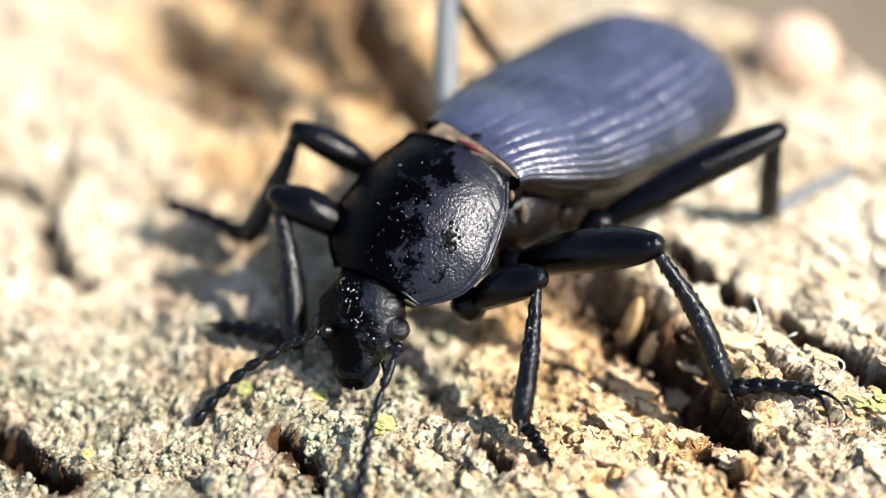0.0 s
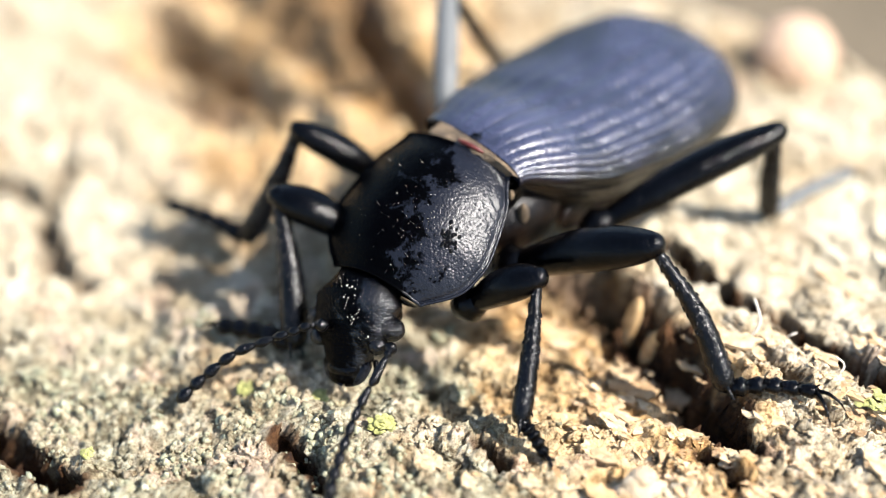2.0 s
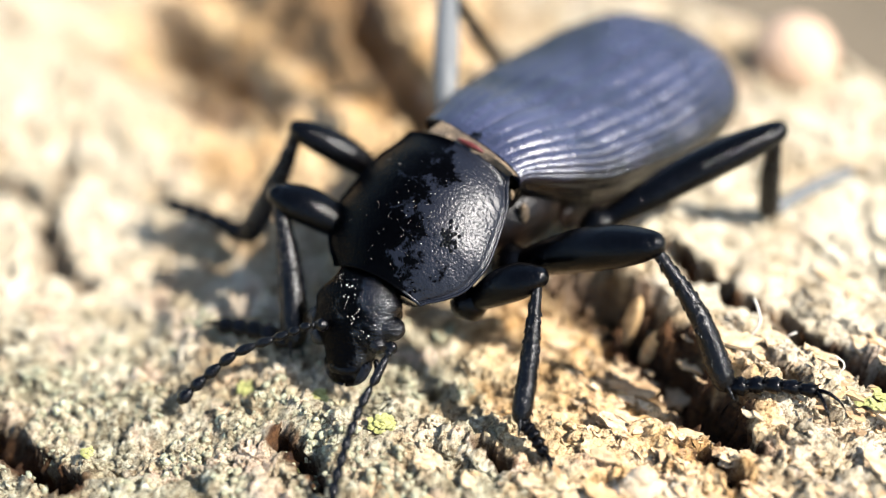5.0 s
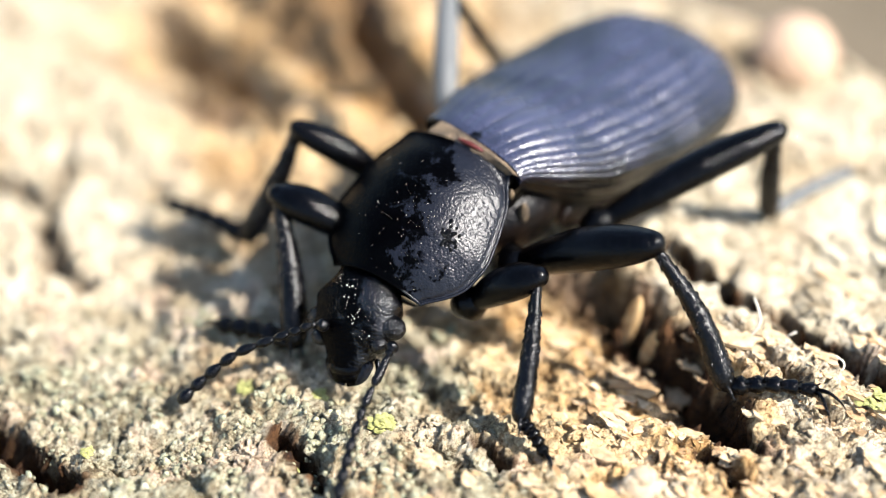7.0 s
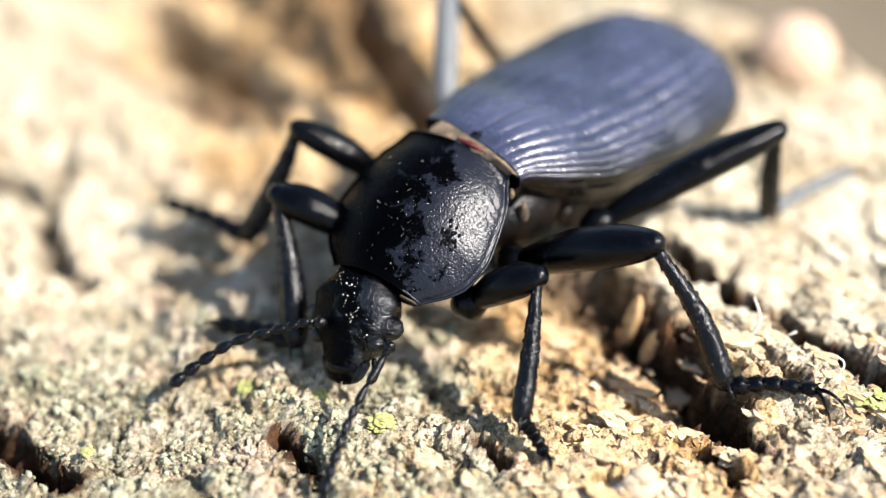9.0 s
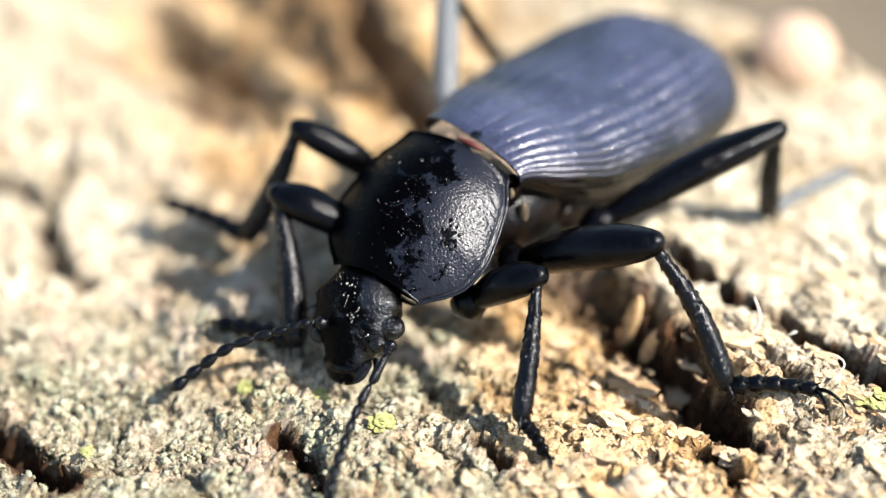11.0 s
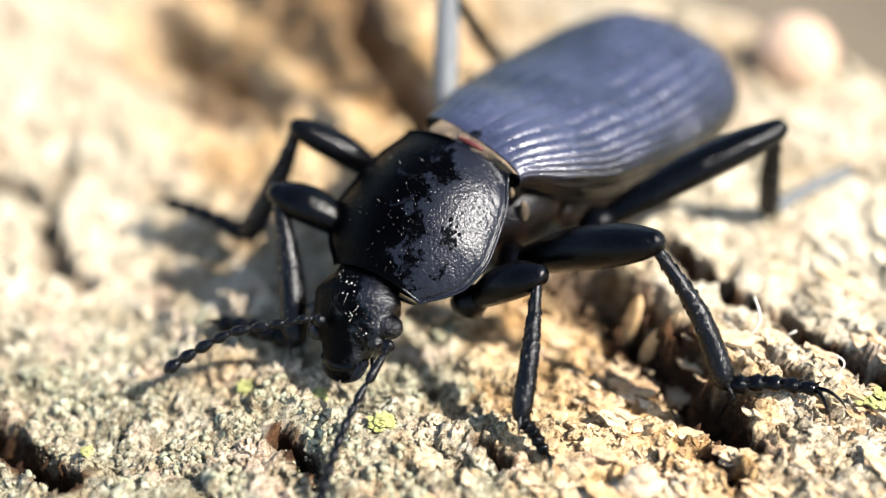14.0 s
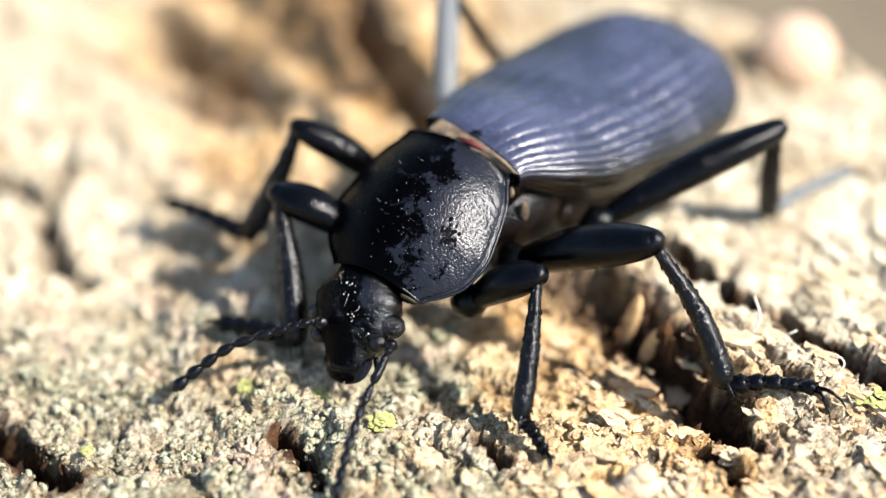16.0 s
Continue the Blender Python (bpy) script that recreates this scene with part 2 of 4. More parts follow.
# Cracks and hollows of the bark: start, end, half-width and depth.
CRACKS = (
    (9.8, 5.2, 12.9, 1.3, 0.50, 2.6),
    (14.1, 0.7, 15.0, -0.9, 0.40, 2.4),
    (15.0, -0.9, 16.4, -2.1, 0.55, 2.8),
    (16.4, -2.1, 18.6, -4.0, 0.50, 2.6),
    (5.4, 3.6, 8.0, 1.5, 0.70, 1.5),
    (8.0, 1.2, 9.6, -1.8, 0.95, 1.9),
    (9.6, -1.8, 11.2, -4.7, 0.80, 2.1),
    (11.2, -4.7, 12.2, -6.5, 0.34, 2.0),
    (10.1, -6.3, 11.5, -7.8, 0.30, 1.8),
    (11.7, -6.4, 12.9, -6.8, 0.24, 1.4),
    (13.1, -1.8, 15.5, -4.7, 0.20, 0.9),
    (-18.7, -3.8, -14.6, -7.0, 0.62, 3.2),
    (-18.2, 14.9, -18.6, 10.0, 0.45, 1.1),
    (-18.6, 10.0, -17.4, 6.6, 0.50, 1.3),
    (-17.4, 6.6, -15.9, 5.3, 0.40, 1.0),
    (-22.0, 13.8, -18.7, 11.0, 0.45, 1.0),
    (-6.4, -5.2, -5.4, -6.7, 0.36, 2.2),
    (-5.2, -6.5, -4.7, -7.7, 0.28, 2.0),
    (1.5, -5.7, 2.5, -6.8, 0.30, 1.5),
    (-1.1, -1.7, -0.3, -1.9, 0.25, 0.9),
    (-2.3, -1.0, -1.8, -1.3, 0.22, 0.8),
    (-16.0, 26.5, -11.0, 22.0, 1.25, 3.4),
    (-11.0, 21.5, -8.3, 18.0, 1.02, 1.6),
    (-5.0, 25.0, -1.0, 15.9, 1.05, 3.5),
)


def bark_height(x, y):
    """Height and the masks of inner bark, lichen crust and dark cork with crack shade, in millimetres."""
    u, v = 0.75 * x - 0.66 * y, 0.66 * x + 0.75 * y
    wu, wv = u + 1.6 * fbm(x * 0.22, y * 0.22, 5, 3), v + 1.3 * fbm(x * 0.25, y * 0.25, 9, 4)
    ragged = 0.5 * fbm(x * 0.5, y * 0.5, 13, 5, 0.6)
    # a hollow under the beetle, a raised plate on one side with a broken edge, a sinking flank on the other
    h = -0.9 * step(-5.0, -2.4, y + 0.12 * x + ragged) * step(16, 8, y) * step(-6.5, -2.0, x + ragged)
    across = 0.83 * x + 0.555 * y
    broken = 0.5 * fbm(x * 0.5, y * 0.5, 13, 3, 0.42)
    plate = (0.45 * step(6.4, 7.0, across + 1.6 * broken) + 0.55 * step(7.2, 7.9, across + 2.3 * broken + 0.25 * fbm(x * 0.9, y * 0.9, 17, 3))) * step(-14, -9, y - 0.4 * x)
    h = h * (1 - plate) + plate * (1.45 - 0.05 * np.maximum(across - 8, 0))
    h = h - 1.5 * step(-5.0, -15.0, x) * step(-12, -4, y)
    h = h + 0.45 * fbm(wu * 0.09, wv * 0.22, 21, 4)
    # layers that break off along the grain
    shelf = wv * 0.5 + (0.9 - 0.4 * plate) * fbm(x * 0.35, y * 0.35, 33, 4)
    rise = shelf - np.floor(shelf)
    h = h + 0.42 * (1 - step(0.0, 0.14, rise) - (1 - rise)) * (0.25 + 0.75 * plate)
    h = h + 0.22 * (np.abs(fbm(wu * 0.4, wv * 1.1, 41, 4)) - 0.35)
    jx, jy = 0.35 * fbm(x * 1.1, y * 1.1, 61, 4, 0.6), 0.35 * fbm(x * 1.1, y * 1.1, 66, 4, 0.6)
    large, joint = scales((wu + jx) * 0.30, (wv + jy) * 0.92, 301, 0.8)
    flat = plate * step(-3.5, 0.5, y + 0.25 * (x - 14))
    h = h + 0.24 * large * (0.6 + 0.3 * plate) * (1 - 0.4 * flat) - 0.22 * step(0.10, 0.0, joint)
    small, _ = scales((u + 1.5 * jx) * 1.3, (v + 1.5 * jy) * 2.1, 302, 0.9)
    calm = 1 - 0.85 * flat
    h = h + 0.13 * small * calm
    h = h + 0.24 * calm * fbm(x * 0.9, y * 0.9, 55, 4, 0.52)
    h = h + 0.05 * np.abs(fbm(x * 3.0, y * 3.0, 71, 2, 0.5))
    inner = step(6.0, 2.5, np.hypot(x - 5.0, (y + 0.5) * 0.8)) * (1 - plate) + 0.8 * step(2.2, 1.0, np.hypot((x - 5.2) * 0.8, y + 6.6) + ragged)
    inner = inner + step(8.0, 4.5, np.hypot(x - 7.2, y + 5.3)) * step(-0.5, 0.05, fbm(x * 0.5, y * 0.5, 95, 4)) + 0.35 * step(0.3, 0.6, fbm(x * 0.2, y * 0.2, 93, 3)) + 0.9 * step(7, 14, y) * step(6, 0, x) * step(-18, -9, x + 0.35 * (y - 12))
    cork_shade = np.zeros(x.shape)
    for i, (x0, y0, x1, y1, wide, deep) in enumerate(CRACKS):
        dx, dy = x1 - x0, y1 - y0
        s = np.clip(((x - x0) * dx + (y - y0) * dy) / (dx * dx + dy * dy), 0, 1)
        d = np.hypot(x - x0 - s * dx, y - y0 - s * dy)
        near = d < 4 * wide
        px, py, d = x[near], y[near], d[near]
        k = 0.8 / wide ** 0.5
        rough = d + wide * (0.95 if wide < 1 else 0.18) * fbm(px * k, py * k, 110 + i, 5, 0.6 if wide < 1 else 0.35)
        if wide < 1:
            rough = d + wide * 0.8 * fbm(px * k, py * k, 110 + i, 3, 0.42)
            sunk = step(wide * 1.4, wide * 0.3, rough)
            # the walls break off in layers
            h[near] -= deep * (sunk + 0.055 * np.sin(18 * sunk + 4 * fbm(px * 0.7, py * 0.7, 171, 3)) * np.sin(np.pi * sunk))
            # the crack's shade is put into the colour along with its cork
            cork_shade[near] = np.maximum(cork_shade[near], min(1.0, deep / 1.8) * step(wide * 1.8, wide * 0.95, d + 0.35 * wide * fbm(px * 1.3, py * 1.3, 141, 4)))
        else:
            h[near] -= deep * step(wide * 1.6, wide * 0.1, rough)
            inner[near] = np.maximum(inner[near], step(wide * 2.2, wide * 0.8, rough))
            cork_shade[near] = np.maximum(cork_shade[near], 0.45 * step(wide * 1.25, wide * 0.4, rough))
    cork_shade = np.maximum(cork_shade, 0.72 * step(-0.05, 0.45, fbm(u * 0.07, v * 0.30, 97, 4)) * step(9, 15, y) * step(5, -1, x) * step(-24, -14, x))
    crust = np.clip(step(4, -4, u * 0.3 + v) + 0.2, 0, 1) * step(6, -2, y) * step(9, 3, x)
    bare = step(5.5, 3.0, np.hypot((x + 6.8) * 0.9, y - 1.6) + 1.5 * ragged)
    crust = crust * (1 - 0.9 * bare)
    # granular lichen: knobs of two sizes with gaps between them
    patch = crust * step(-0.15, 0.25, fbm(x * 0.45, y * 0.45, 261, 4)) * (1 - cork_shade)
    _, coarse = scales(x * 1.5 + 0.5 * jx, y * 1.5 + 0.5 * jy, 303)
    _, grainy = scales(x * 3.3 + jx, y * 3.3 + jy, 304)
    h = h + patch * (0.30 * np.sqrt(np.minimum(coarse, 0.7)) + 0.13 * np.sqrt(np.minimum(grainy, 0.6)) - 0.2)
    # the trunk's flank
    h = h - 0.06 * np.maximum(v - 25, 0) ** 2 - 0.006 * np.maximum(-v - 22, 0) ** 2
    return h, np.clip(inner, 0, 1), crust, cork_shade


def height_at(x, y):
    h, _, _, _ = bark_height(np.array([float(x)]), np.array([float(y)]))
    return float(h[0])


def paler_bark(x, y):
    """Where the outer bark is paler: on the raised plate and far to the left."""
    ragged = 1.2 * fbm(x * 0.4, y * 0.4, 251, 4, 0.6)
    plate = step(8.0, 11.0, 0.83 * x + 0.555 * y + ragged) * step(-1.5, 3.0, y + 0.25 * (x - 14) + ragged) * step(20, 12, y)
    return np.maximum(0.7 * plate, 0.5 * step(-10, -15, x + ragged) * step(1, 7, y + ragged) * step(-6, -12, x + 0.3 * (y - 12)))


def make_bark():
    xs = np.concatenate([np.arange(-90, -28, 0.8), np.arange(-28, -20, 0.2), np.arange(-20, 21, 0.075), np.arange(21, 29, 0.2), np.arange(29, 90.1, 0.8)])
    ys = np.concatenate([np.arange(-60, -11, 0.8), np.arange(-11, 7, 0.075), np.arange(7, 14, 0.15), np.arange(14, 45, 0.3), np.arange(45, 110.1, 0.9)])
    gx, gy = np.meshgrid(xs, ys)
    h, inner, crust, cork_shade = bark_height(gx, gy)
    nx, ny = len(xs), len(ys)
    # layers of the broken edges stand out and fall back with their height
    ledge = 0.38 * lattice(1.7 * h + 0.8 * lattice(gx * 0.5, gy * 0.5, 411), 0.18 * (gx - gy), 412) + 0.12 * lattice(4.5 * h, 0.5 * (gx - gy), 413)
    co = np.stack([gx + 0.83 * ledge, gy + 0.555 * ledge, h], -1).reshape(-1, 3) * MM
    k = np.arange(nx * ny).reshape(ny, nx)
    faces = np.stack([k[:-1, :-1], k[:-1, 1:], k[1:, 1:], k[1:, :-1]], -1).reshape(-1, 4)
    me = bpy.data.meshes.new("bark")
    me.vertices.add(len(co))
    me.vertices.foreach_set("co", co.ravel())
    me.loops.add(faces.size)
    me.loops.foreach_set("vertex_index", faces.ravel().astype(np.int32))
    me.polygons.add(len(faces))
    me.polygons.foreach_set("loop_start", np.arange(0, faces.size, 4, dtype=np.int32))
    me.update(calc_edges=True)
    layer = me.color_attributes.new("layer", "FLOAT_COLOR", "POINT")
    layer.data.foreach_set("color", np.stack([inner, crust, cork_shade, paler_bark(gx, gy) * (1 - cork_shade)], -1).reshape(-1).astype(np.float32))
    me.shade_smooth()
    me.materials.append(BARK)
    ob = new("bark", me)
    HOME[ob] = Vector((0, 0, 0))
    return tagged(ob, "cracked sunlit tree bark with lichen crust and orange inner layers", "bark", kind="structure")


bark = make_bark()


def make_soil():
    g = Geo()
    side = [s * r for r in (30000, 8000, 2000, 600, 200, 60) for s in (-1,)] + [0] + [60, 200, 600, 2000, 8000, 30000]
    g.grid([[(x, y + 60, -90.0) for x in side] for y in side])
    return tagged(part("ground", g, SOIL, None), "grey-brown shaded soil far below the log", "ground", kind="structure")


make_soil()


# ---- crumbs, flakes and lichen on the bark ----
def varied_material(name, low, high, scale, spread, rough=0.85, relief=0.00008):
    """Like plain_material, each piece a little lighter or darker."""
    m, n, l, b = material(name)
    c = ramp(n, l, grain(n, l, scale, 7, 0.7), (0.3, low), (0.7, high))
    geo, info = n.new("ShaderNodeNewGeometry"), n.new("ShaderNodeObjectInfo")
    add = n.new("ShaderNodeMath")
    add.operation = "ADD"
    l.new(geo.outputs["Random Per Island"], add.inputs[0])
    l.new(info.outputs["Random"], add.inputs[1])
    wrap = n.new("ShaderNodeMath")
    wrap.operation = "FRACT"
    l.new(add.outputs[0], wrap.inputs[0])
    c = blend(n, l, 1.0, c, ramp(n, l, wrap.outputs[0], *spread), "MULTIPLY")
    l.new(c, b.inputs["Base Color"])
    b.inputs["Roughness"].default_value = rough
    bump(n, l, b, grain(n, l, scale * 3.5, 5, 0.65), relief, 0.8)
    return m


CRUMB = varied_material("lichen_crumb", (0.17, 0.16, 0.10), (0.56, 0.56, 0.43), 4200, ((0.0, (0.55, 0.48, 0.38)), (0.35, (1.0, 0.97, 0.86)), (0.7, (0.9, 0.95, 0.86)), (1.0, (1.0, 0.86, 0.70))))
CHIP = varied_material("bark_chip", (0.34, 0.22, 0.12), (0.76, 0.62, 0.42), 1500, ((0.0, (0.66, 0.54, 0.40)), (0.3, (1.0, 0.94, 0.84)), (0.75, (1.0, 0.99, 0.94)), (1.0, (0.95, 0.80, 0.60))))


def lump_shape(rng):
    """A small uneven lump."""
    g = Geo()
    rings = [[(math.cos(a) * r * rng.uniform(0.4, 1.5), math.sin(a) * r * rng.uniform(0.4, 1.5), z * 0.8 + rng.uniform(-0.35, 0.35)) for a in turns(6)] for z, r in ((-0.8, 0.7), (0.0, 1.0), (0.6, 0.72))]
    base = g.grid(rings, True)
    g.v.append((0, 0, rng.uniform(0.75, 1.0)))
    g.f += [(base + 12 + i, base + 12 + (i + 1) % 6, base + 18) for i in range(6)]
    return g


def flake_shape(rng):
    """A thin broken plate, longer along the grain, with a ragged edge."""
    g = Geo()
    n = 13
    edge = [(math.cos(a) * rng.uniform(0.6, 1.3), math.sin(a) * rng.uniform(0.3, 0.75)) for a in turns(n)]
    warp, twist = rng.uniform(-0.12, 0.2), rng.uniform(-0.15, 0.15)
    thick = rng.uniform(0.04, 0.09)
    up = [(x, y, thick + warp * x * x + twist * x * y + rng.uniform(-0.02, 0.03)) for x, y in edge]
    low = [(x * rng.uniform(0.9, 1.1), y * rng.uniform(0.9, 1.1), warp * x * x + twist * x * y - thick * 1.5) for x, y in edge]
    g.grid([low, up, [(x * 0.55, y * 0.55, z + rng.uniform(-0.04, 0.04)) for x, y, z in up]], True)
    g.v.append((0, 0, thick + rng.uniform(-0.03, 0.03)))
    k = 2 * n
    g.f += [(k + i, k + (i + 1) % n, 3 * n) for i in range(n)]
    return g


def scattered(name, shapes, spots, mat, label, category, sharp=False):
    """One mesh of many loose pieces; spots: rows of x, y, z, size, turn, tilt, lean."""
    v, f, at = [], [], 0
    packs = [(np.array(g.v), g.f) for g in shapes]
    for i, (x, y, z, size, turn, tilt, lean) in enumerate(spots):
        pv, pf = packs[i % len(packs)]
        m = np.array(Euler((tilt, lean, turn)).to_matrix())
        v.append(pv @ m.T * size + (x, y, z))
        f += [tuple(q + at for q in face) for face in pf]
        at += len(pv)
    g = Geo()
    g.v, g.f = np.concatenate(v), f
    ob = part(name, g, mat, None)
    if sharp:
        ob.data.shade_flat()
    return tagged(ob, label, category, kind="stuff")


def make_litter():
    rng = random.Random(7)
    lumps, plates = [lump_shape(rng) for _ in range(24)], [flake_shape(rng) for _ in range(24)]
    nr = np.random.RandomState(11)
    # lichen crumbs, in drifts
    x, y = nr.uniform(-19, 8, 26000), nr.uniform(-10.5, 6, 26000)
    drift = fbm(x * 0.35, y * 0.35, 201, 4)
    keep = (drift > 0.12 + 0.12 * np.maximum(x + 2, 0) + 0.09 * np.maximum(y + 2.0, 0)) & (nr.uniform(0, 1, 26000) < 0.85)
    x, y = x[keep][:4500], y[keep][:4500]
    h, _, _, _ = bark_height(x, y)
    spots = [(a, b, c - 0.02, 0.03 + 0.17 * rng.random() ** 3, rng.uniform(0, 6.3), rng.uniform(-0.5, 0.5), rng.uniform(-0.5, 0.5)) for a, b, c in zip(x, y, h)]
    scattered("lichen_crumbs", lumps, spots, CRUMB, "pale grey-green crumbs of lichen strewn over the bark", "lichen")
    # small chips everywhere
    x, y = nr.uniform(4, 20, 9000), -11 + 13 * nr.uniform(0, 1, 9000) ** 1.5
    keep = (fbm(x * 0.4, y * 0.4, 231, 4) > 0.1 - 0.03 * np.clip(x, -4, 8)) & ((x < 9) | (y < -1.5))
    x, y = x[keep][:800], y[keep][:800]
    h, _, _, _ = bark_height(x, y)
    spots = [(a, b, c, 0.10 + 0.3 * rng.random() ** 2, -0.72 + rng.gauss(0, 0.6), rng.gauss(0, 0.22), rng.gauss(0, 0.22)) for a, b, c in zip(x, y, h)]
    scattered("bark_chips", plates, spots, CHIP, "thin dry cream-brown chips of flaking bark", "bark chips", True)
    # the larger flakes, one by one
    shared = []
    for g in plates:
        me = g.mesh("bark_flake")
        me.shade_flat()
        me.materials.append(CHIP)
        shared.append(me)
    for i in range(150):
        x, y = (rng.uniform(3, 20), rng.uniform(-9.5, 4)) if i % 4 else (rng.uniform(-1, 5), rng.uniform(-10, -6.5))
        y = min(y, -1.5 + 0.5 * (x % 1)) if x > 9 and y > -0.5 and i % 3 else y
        if math.hypot(x - 2.5, y + 6.4) < 1.5:
            continue
        size = (0.3 + 0.75 * rng.random() ** 2) * (1 if i % 4 else 0.6)
        ob = new("bark_flake", shared[i % len(shared)])
        ob.parent = bark
        ob.matrix_basis = pose(x * MM, y * MM, (height_at(x, y) + 0.03) * MM, rng.gauss(0, 5), rng.gauss(0, 5), -41 + rng.gauss(0, 18)) @ Matrix.Diagonal((size, size, size * 0.8, 1))


make_litter()


# ---- the beetle ----
SIDE = Vector((0.772, -0.636, 0))
BACK = Vector((0.636, 0.772, 0))
UP = Vector((0, 0, 1))
beetle = new("beetle")
HOME[beetle] = Vector((0, 2, 0))
beetle.location = HOME[beetle] * MM
tagged(beetle, "glossy black darkling beetle with ribbed wing cases on bark", "beetle")


def body(x, y, z):
    """A point by its way to the side, to the back and up from the waist."""
    return WAIST + WING_SIDE * x + WING_BACK * y + WING_UP * z


# The wing cases lie turned and rolled by a few degrees against the front of the body.
WAIST = Vector((1.21, 4.14, 7.0))
WING_YAW, WING_ROLL = -0.08, -0.06
WING_FLAT = SIDE * math.cos(WING_YAW) + BACK * math.sin(WING_YAW)
WING_BACK = BACK * math.cos(WING_YAW) - SIDE * math.sin(WING_YAW)
WING_SIDE = WING_FLAT * math.cos(WING_ROLL) + UP * math.sin(WING_ROLL)
WING_UP = UP * math.cos(WING_ROLL) - WING_FLAT * math.sin(WING_ROLL)

# wing cases: length, half-width, margin and crest along the body
LONG = 16.35
WIDTH = ((0, 2.62), (0.05, 2.72), (0.12, 3.33), (0.25, 4.06), (0.45, 4.48), (0.65, 4.54), (0.8, 4.14), (0.9, 2.9), (0.96, 1.6), (1.0, 0.5))
RIM = ((0, -0.71), (0.1, -2.02), (0.25, -3.2), (0.5, -4.08), (0.75, -4.53), (1.0, -4.72))
CREST = ((0, 1.19), (0.06, 2.15), (0.15, 2.93), (0.35, 3.45), (0.6, 3.8), (0.8, 3.94), (0.92, 3.24), (1.0, 1.8))
RIBS = 11


def wing_section(s, a):
    """Half-width, height and slant factor of the wing case at s along it, an angle a down from the crest."""
    w, m, c = soft_level(WIDTH, s), soft_level(RIM, s), soft_level(CREST, s)
    up, tuck = min(a, math.pi / 2), max(0.0, (a - math.pi / 2) / radians(40))
    drop = min(2.3, 0.5 * c)
    x = w * math.sin(up) ** 0.9 * (1 - 0.22 * tuck ** 1.5)
    z = m + drop + (c - drop) * math.cos(up) ** 0.8 - drop * math.sin(tuck * math.pi / 2)
    return x, z


def make_elytron(sign):
    g, rows, cols = Geo(), 110, 176
    top, edge = [], []
    for i in range(-3, rows + 1):
        s = 0.5 - 0.5 * math.cos(math.pi * max(0, i) / rows)
        line, lip = [], 0.03 * min(0, i)
        for j in range(cols + 1):
            q = j / cols
            a = q * radians(130)
            crest = abs(math.sin(math.pi * RIBS * q + 0.12 * math.sin(5 * s + 9 * q)))
            rib = 0.10 * (1 + 0.6 * s) * (crest ** 0.7) * min(1, s * 9 + 0.1) * min(1, (1 - s) * 7) * min(1, (1 - q) * 8)
            x, z = wing_section(s, a)
            lean = min(a, math.pi / 2)
            line.append(body(sign * (x + 0.015 + rib * math.sin(lean)), s * LONG - lip, z + rib * math.cos(lean) + 6 * lip))
        x, z = wing_section(s, radians(130))
        edge.append(body(sign * (x + 0.02), s * LONG, z))
        # the margin folds under
        for dx, dz in ((0.02, -0.08), (-0.10, -0.14), (-0.5, -0.12)):
            line.append(body(sign * max(0.05, x + dx), s * LONG - lip, z + dz + 6 * lip))
        top.append(line if sign > 0 else line[::-1])
    g.grid(top)
    case = part("elytron", g, WING, beetle, "blue-black wing case with long ribs")
    r = Geo()
    r.sweep(edge[4::2], [0.085] * len(edge[4::2]), 8)
    part("margin", r, LEG, case, "thin raised black rim")
    return case


def base_edge(q):
    """A point on the front edge of the wing cases, from side to side."""
    x, z = wing_section(0, math.asin(min(1, abs(q))))
    return body(math.copysign(x, q), -0.03, z - 0.04)


def make_trunk():
    """Thorax and abdomen under the wing cases."""
    g, rings = Geo(), []
    for i in range(61):
        s = i / 60
        w, m = soft_level(WIDTH, s) * 0.80, soft_level(RIM, s)
        low = level(((0, 2.6), (0.15, 2.9), (0.6, 2.0), (0.85, 1.3), (1, 0.6)), s)
        fold = 0.06 * abs(math.sin(math.pi * 6 * s)) if s > 0.3 else 0
        rings.append([body(w * math.cos(a) * (1 + fold), s * (LONG - 0.5) + 0.1, m + 0.1 + (low if math.sin(a) < 0 else 0.3) * math.sin(a)) for a in turns(32)])
    base = g.grid(rings, True)
    g.f.append(tuple(range(base, base + 32)))
    return part("abdomen", g, BELLY, beetle, "brown-black segmented belly")


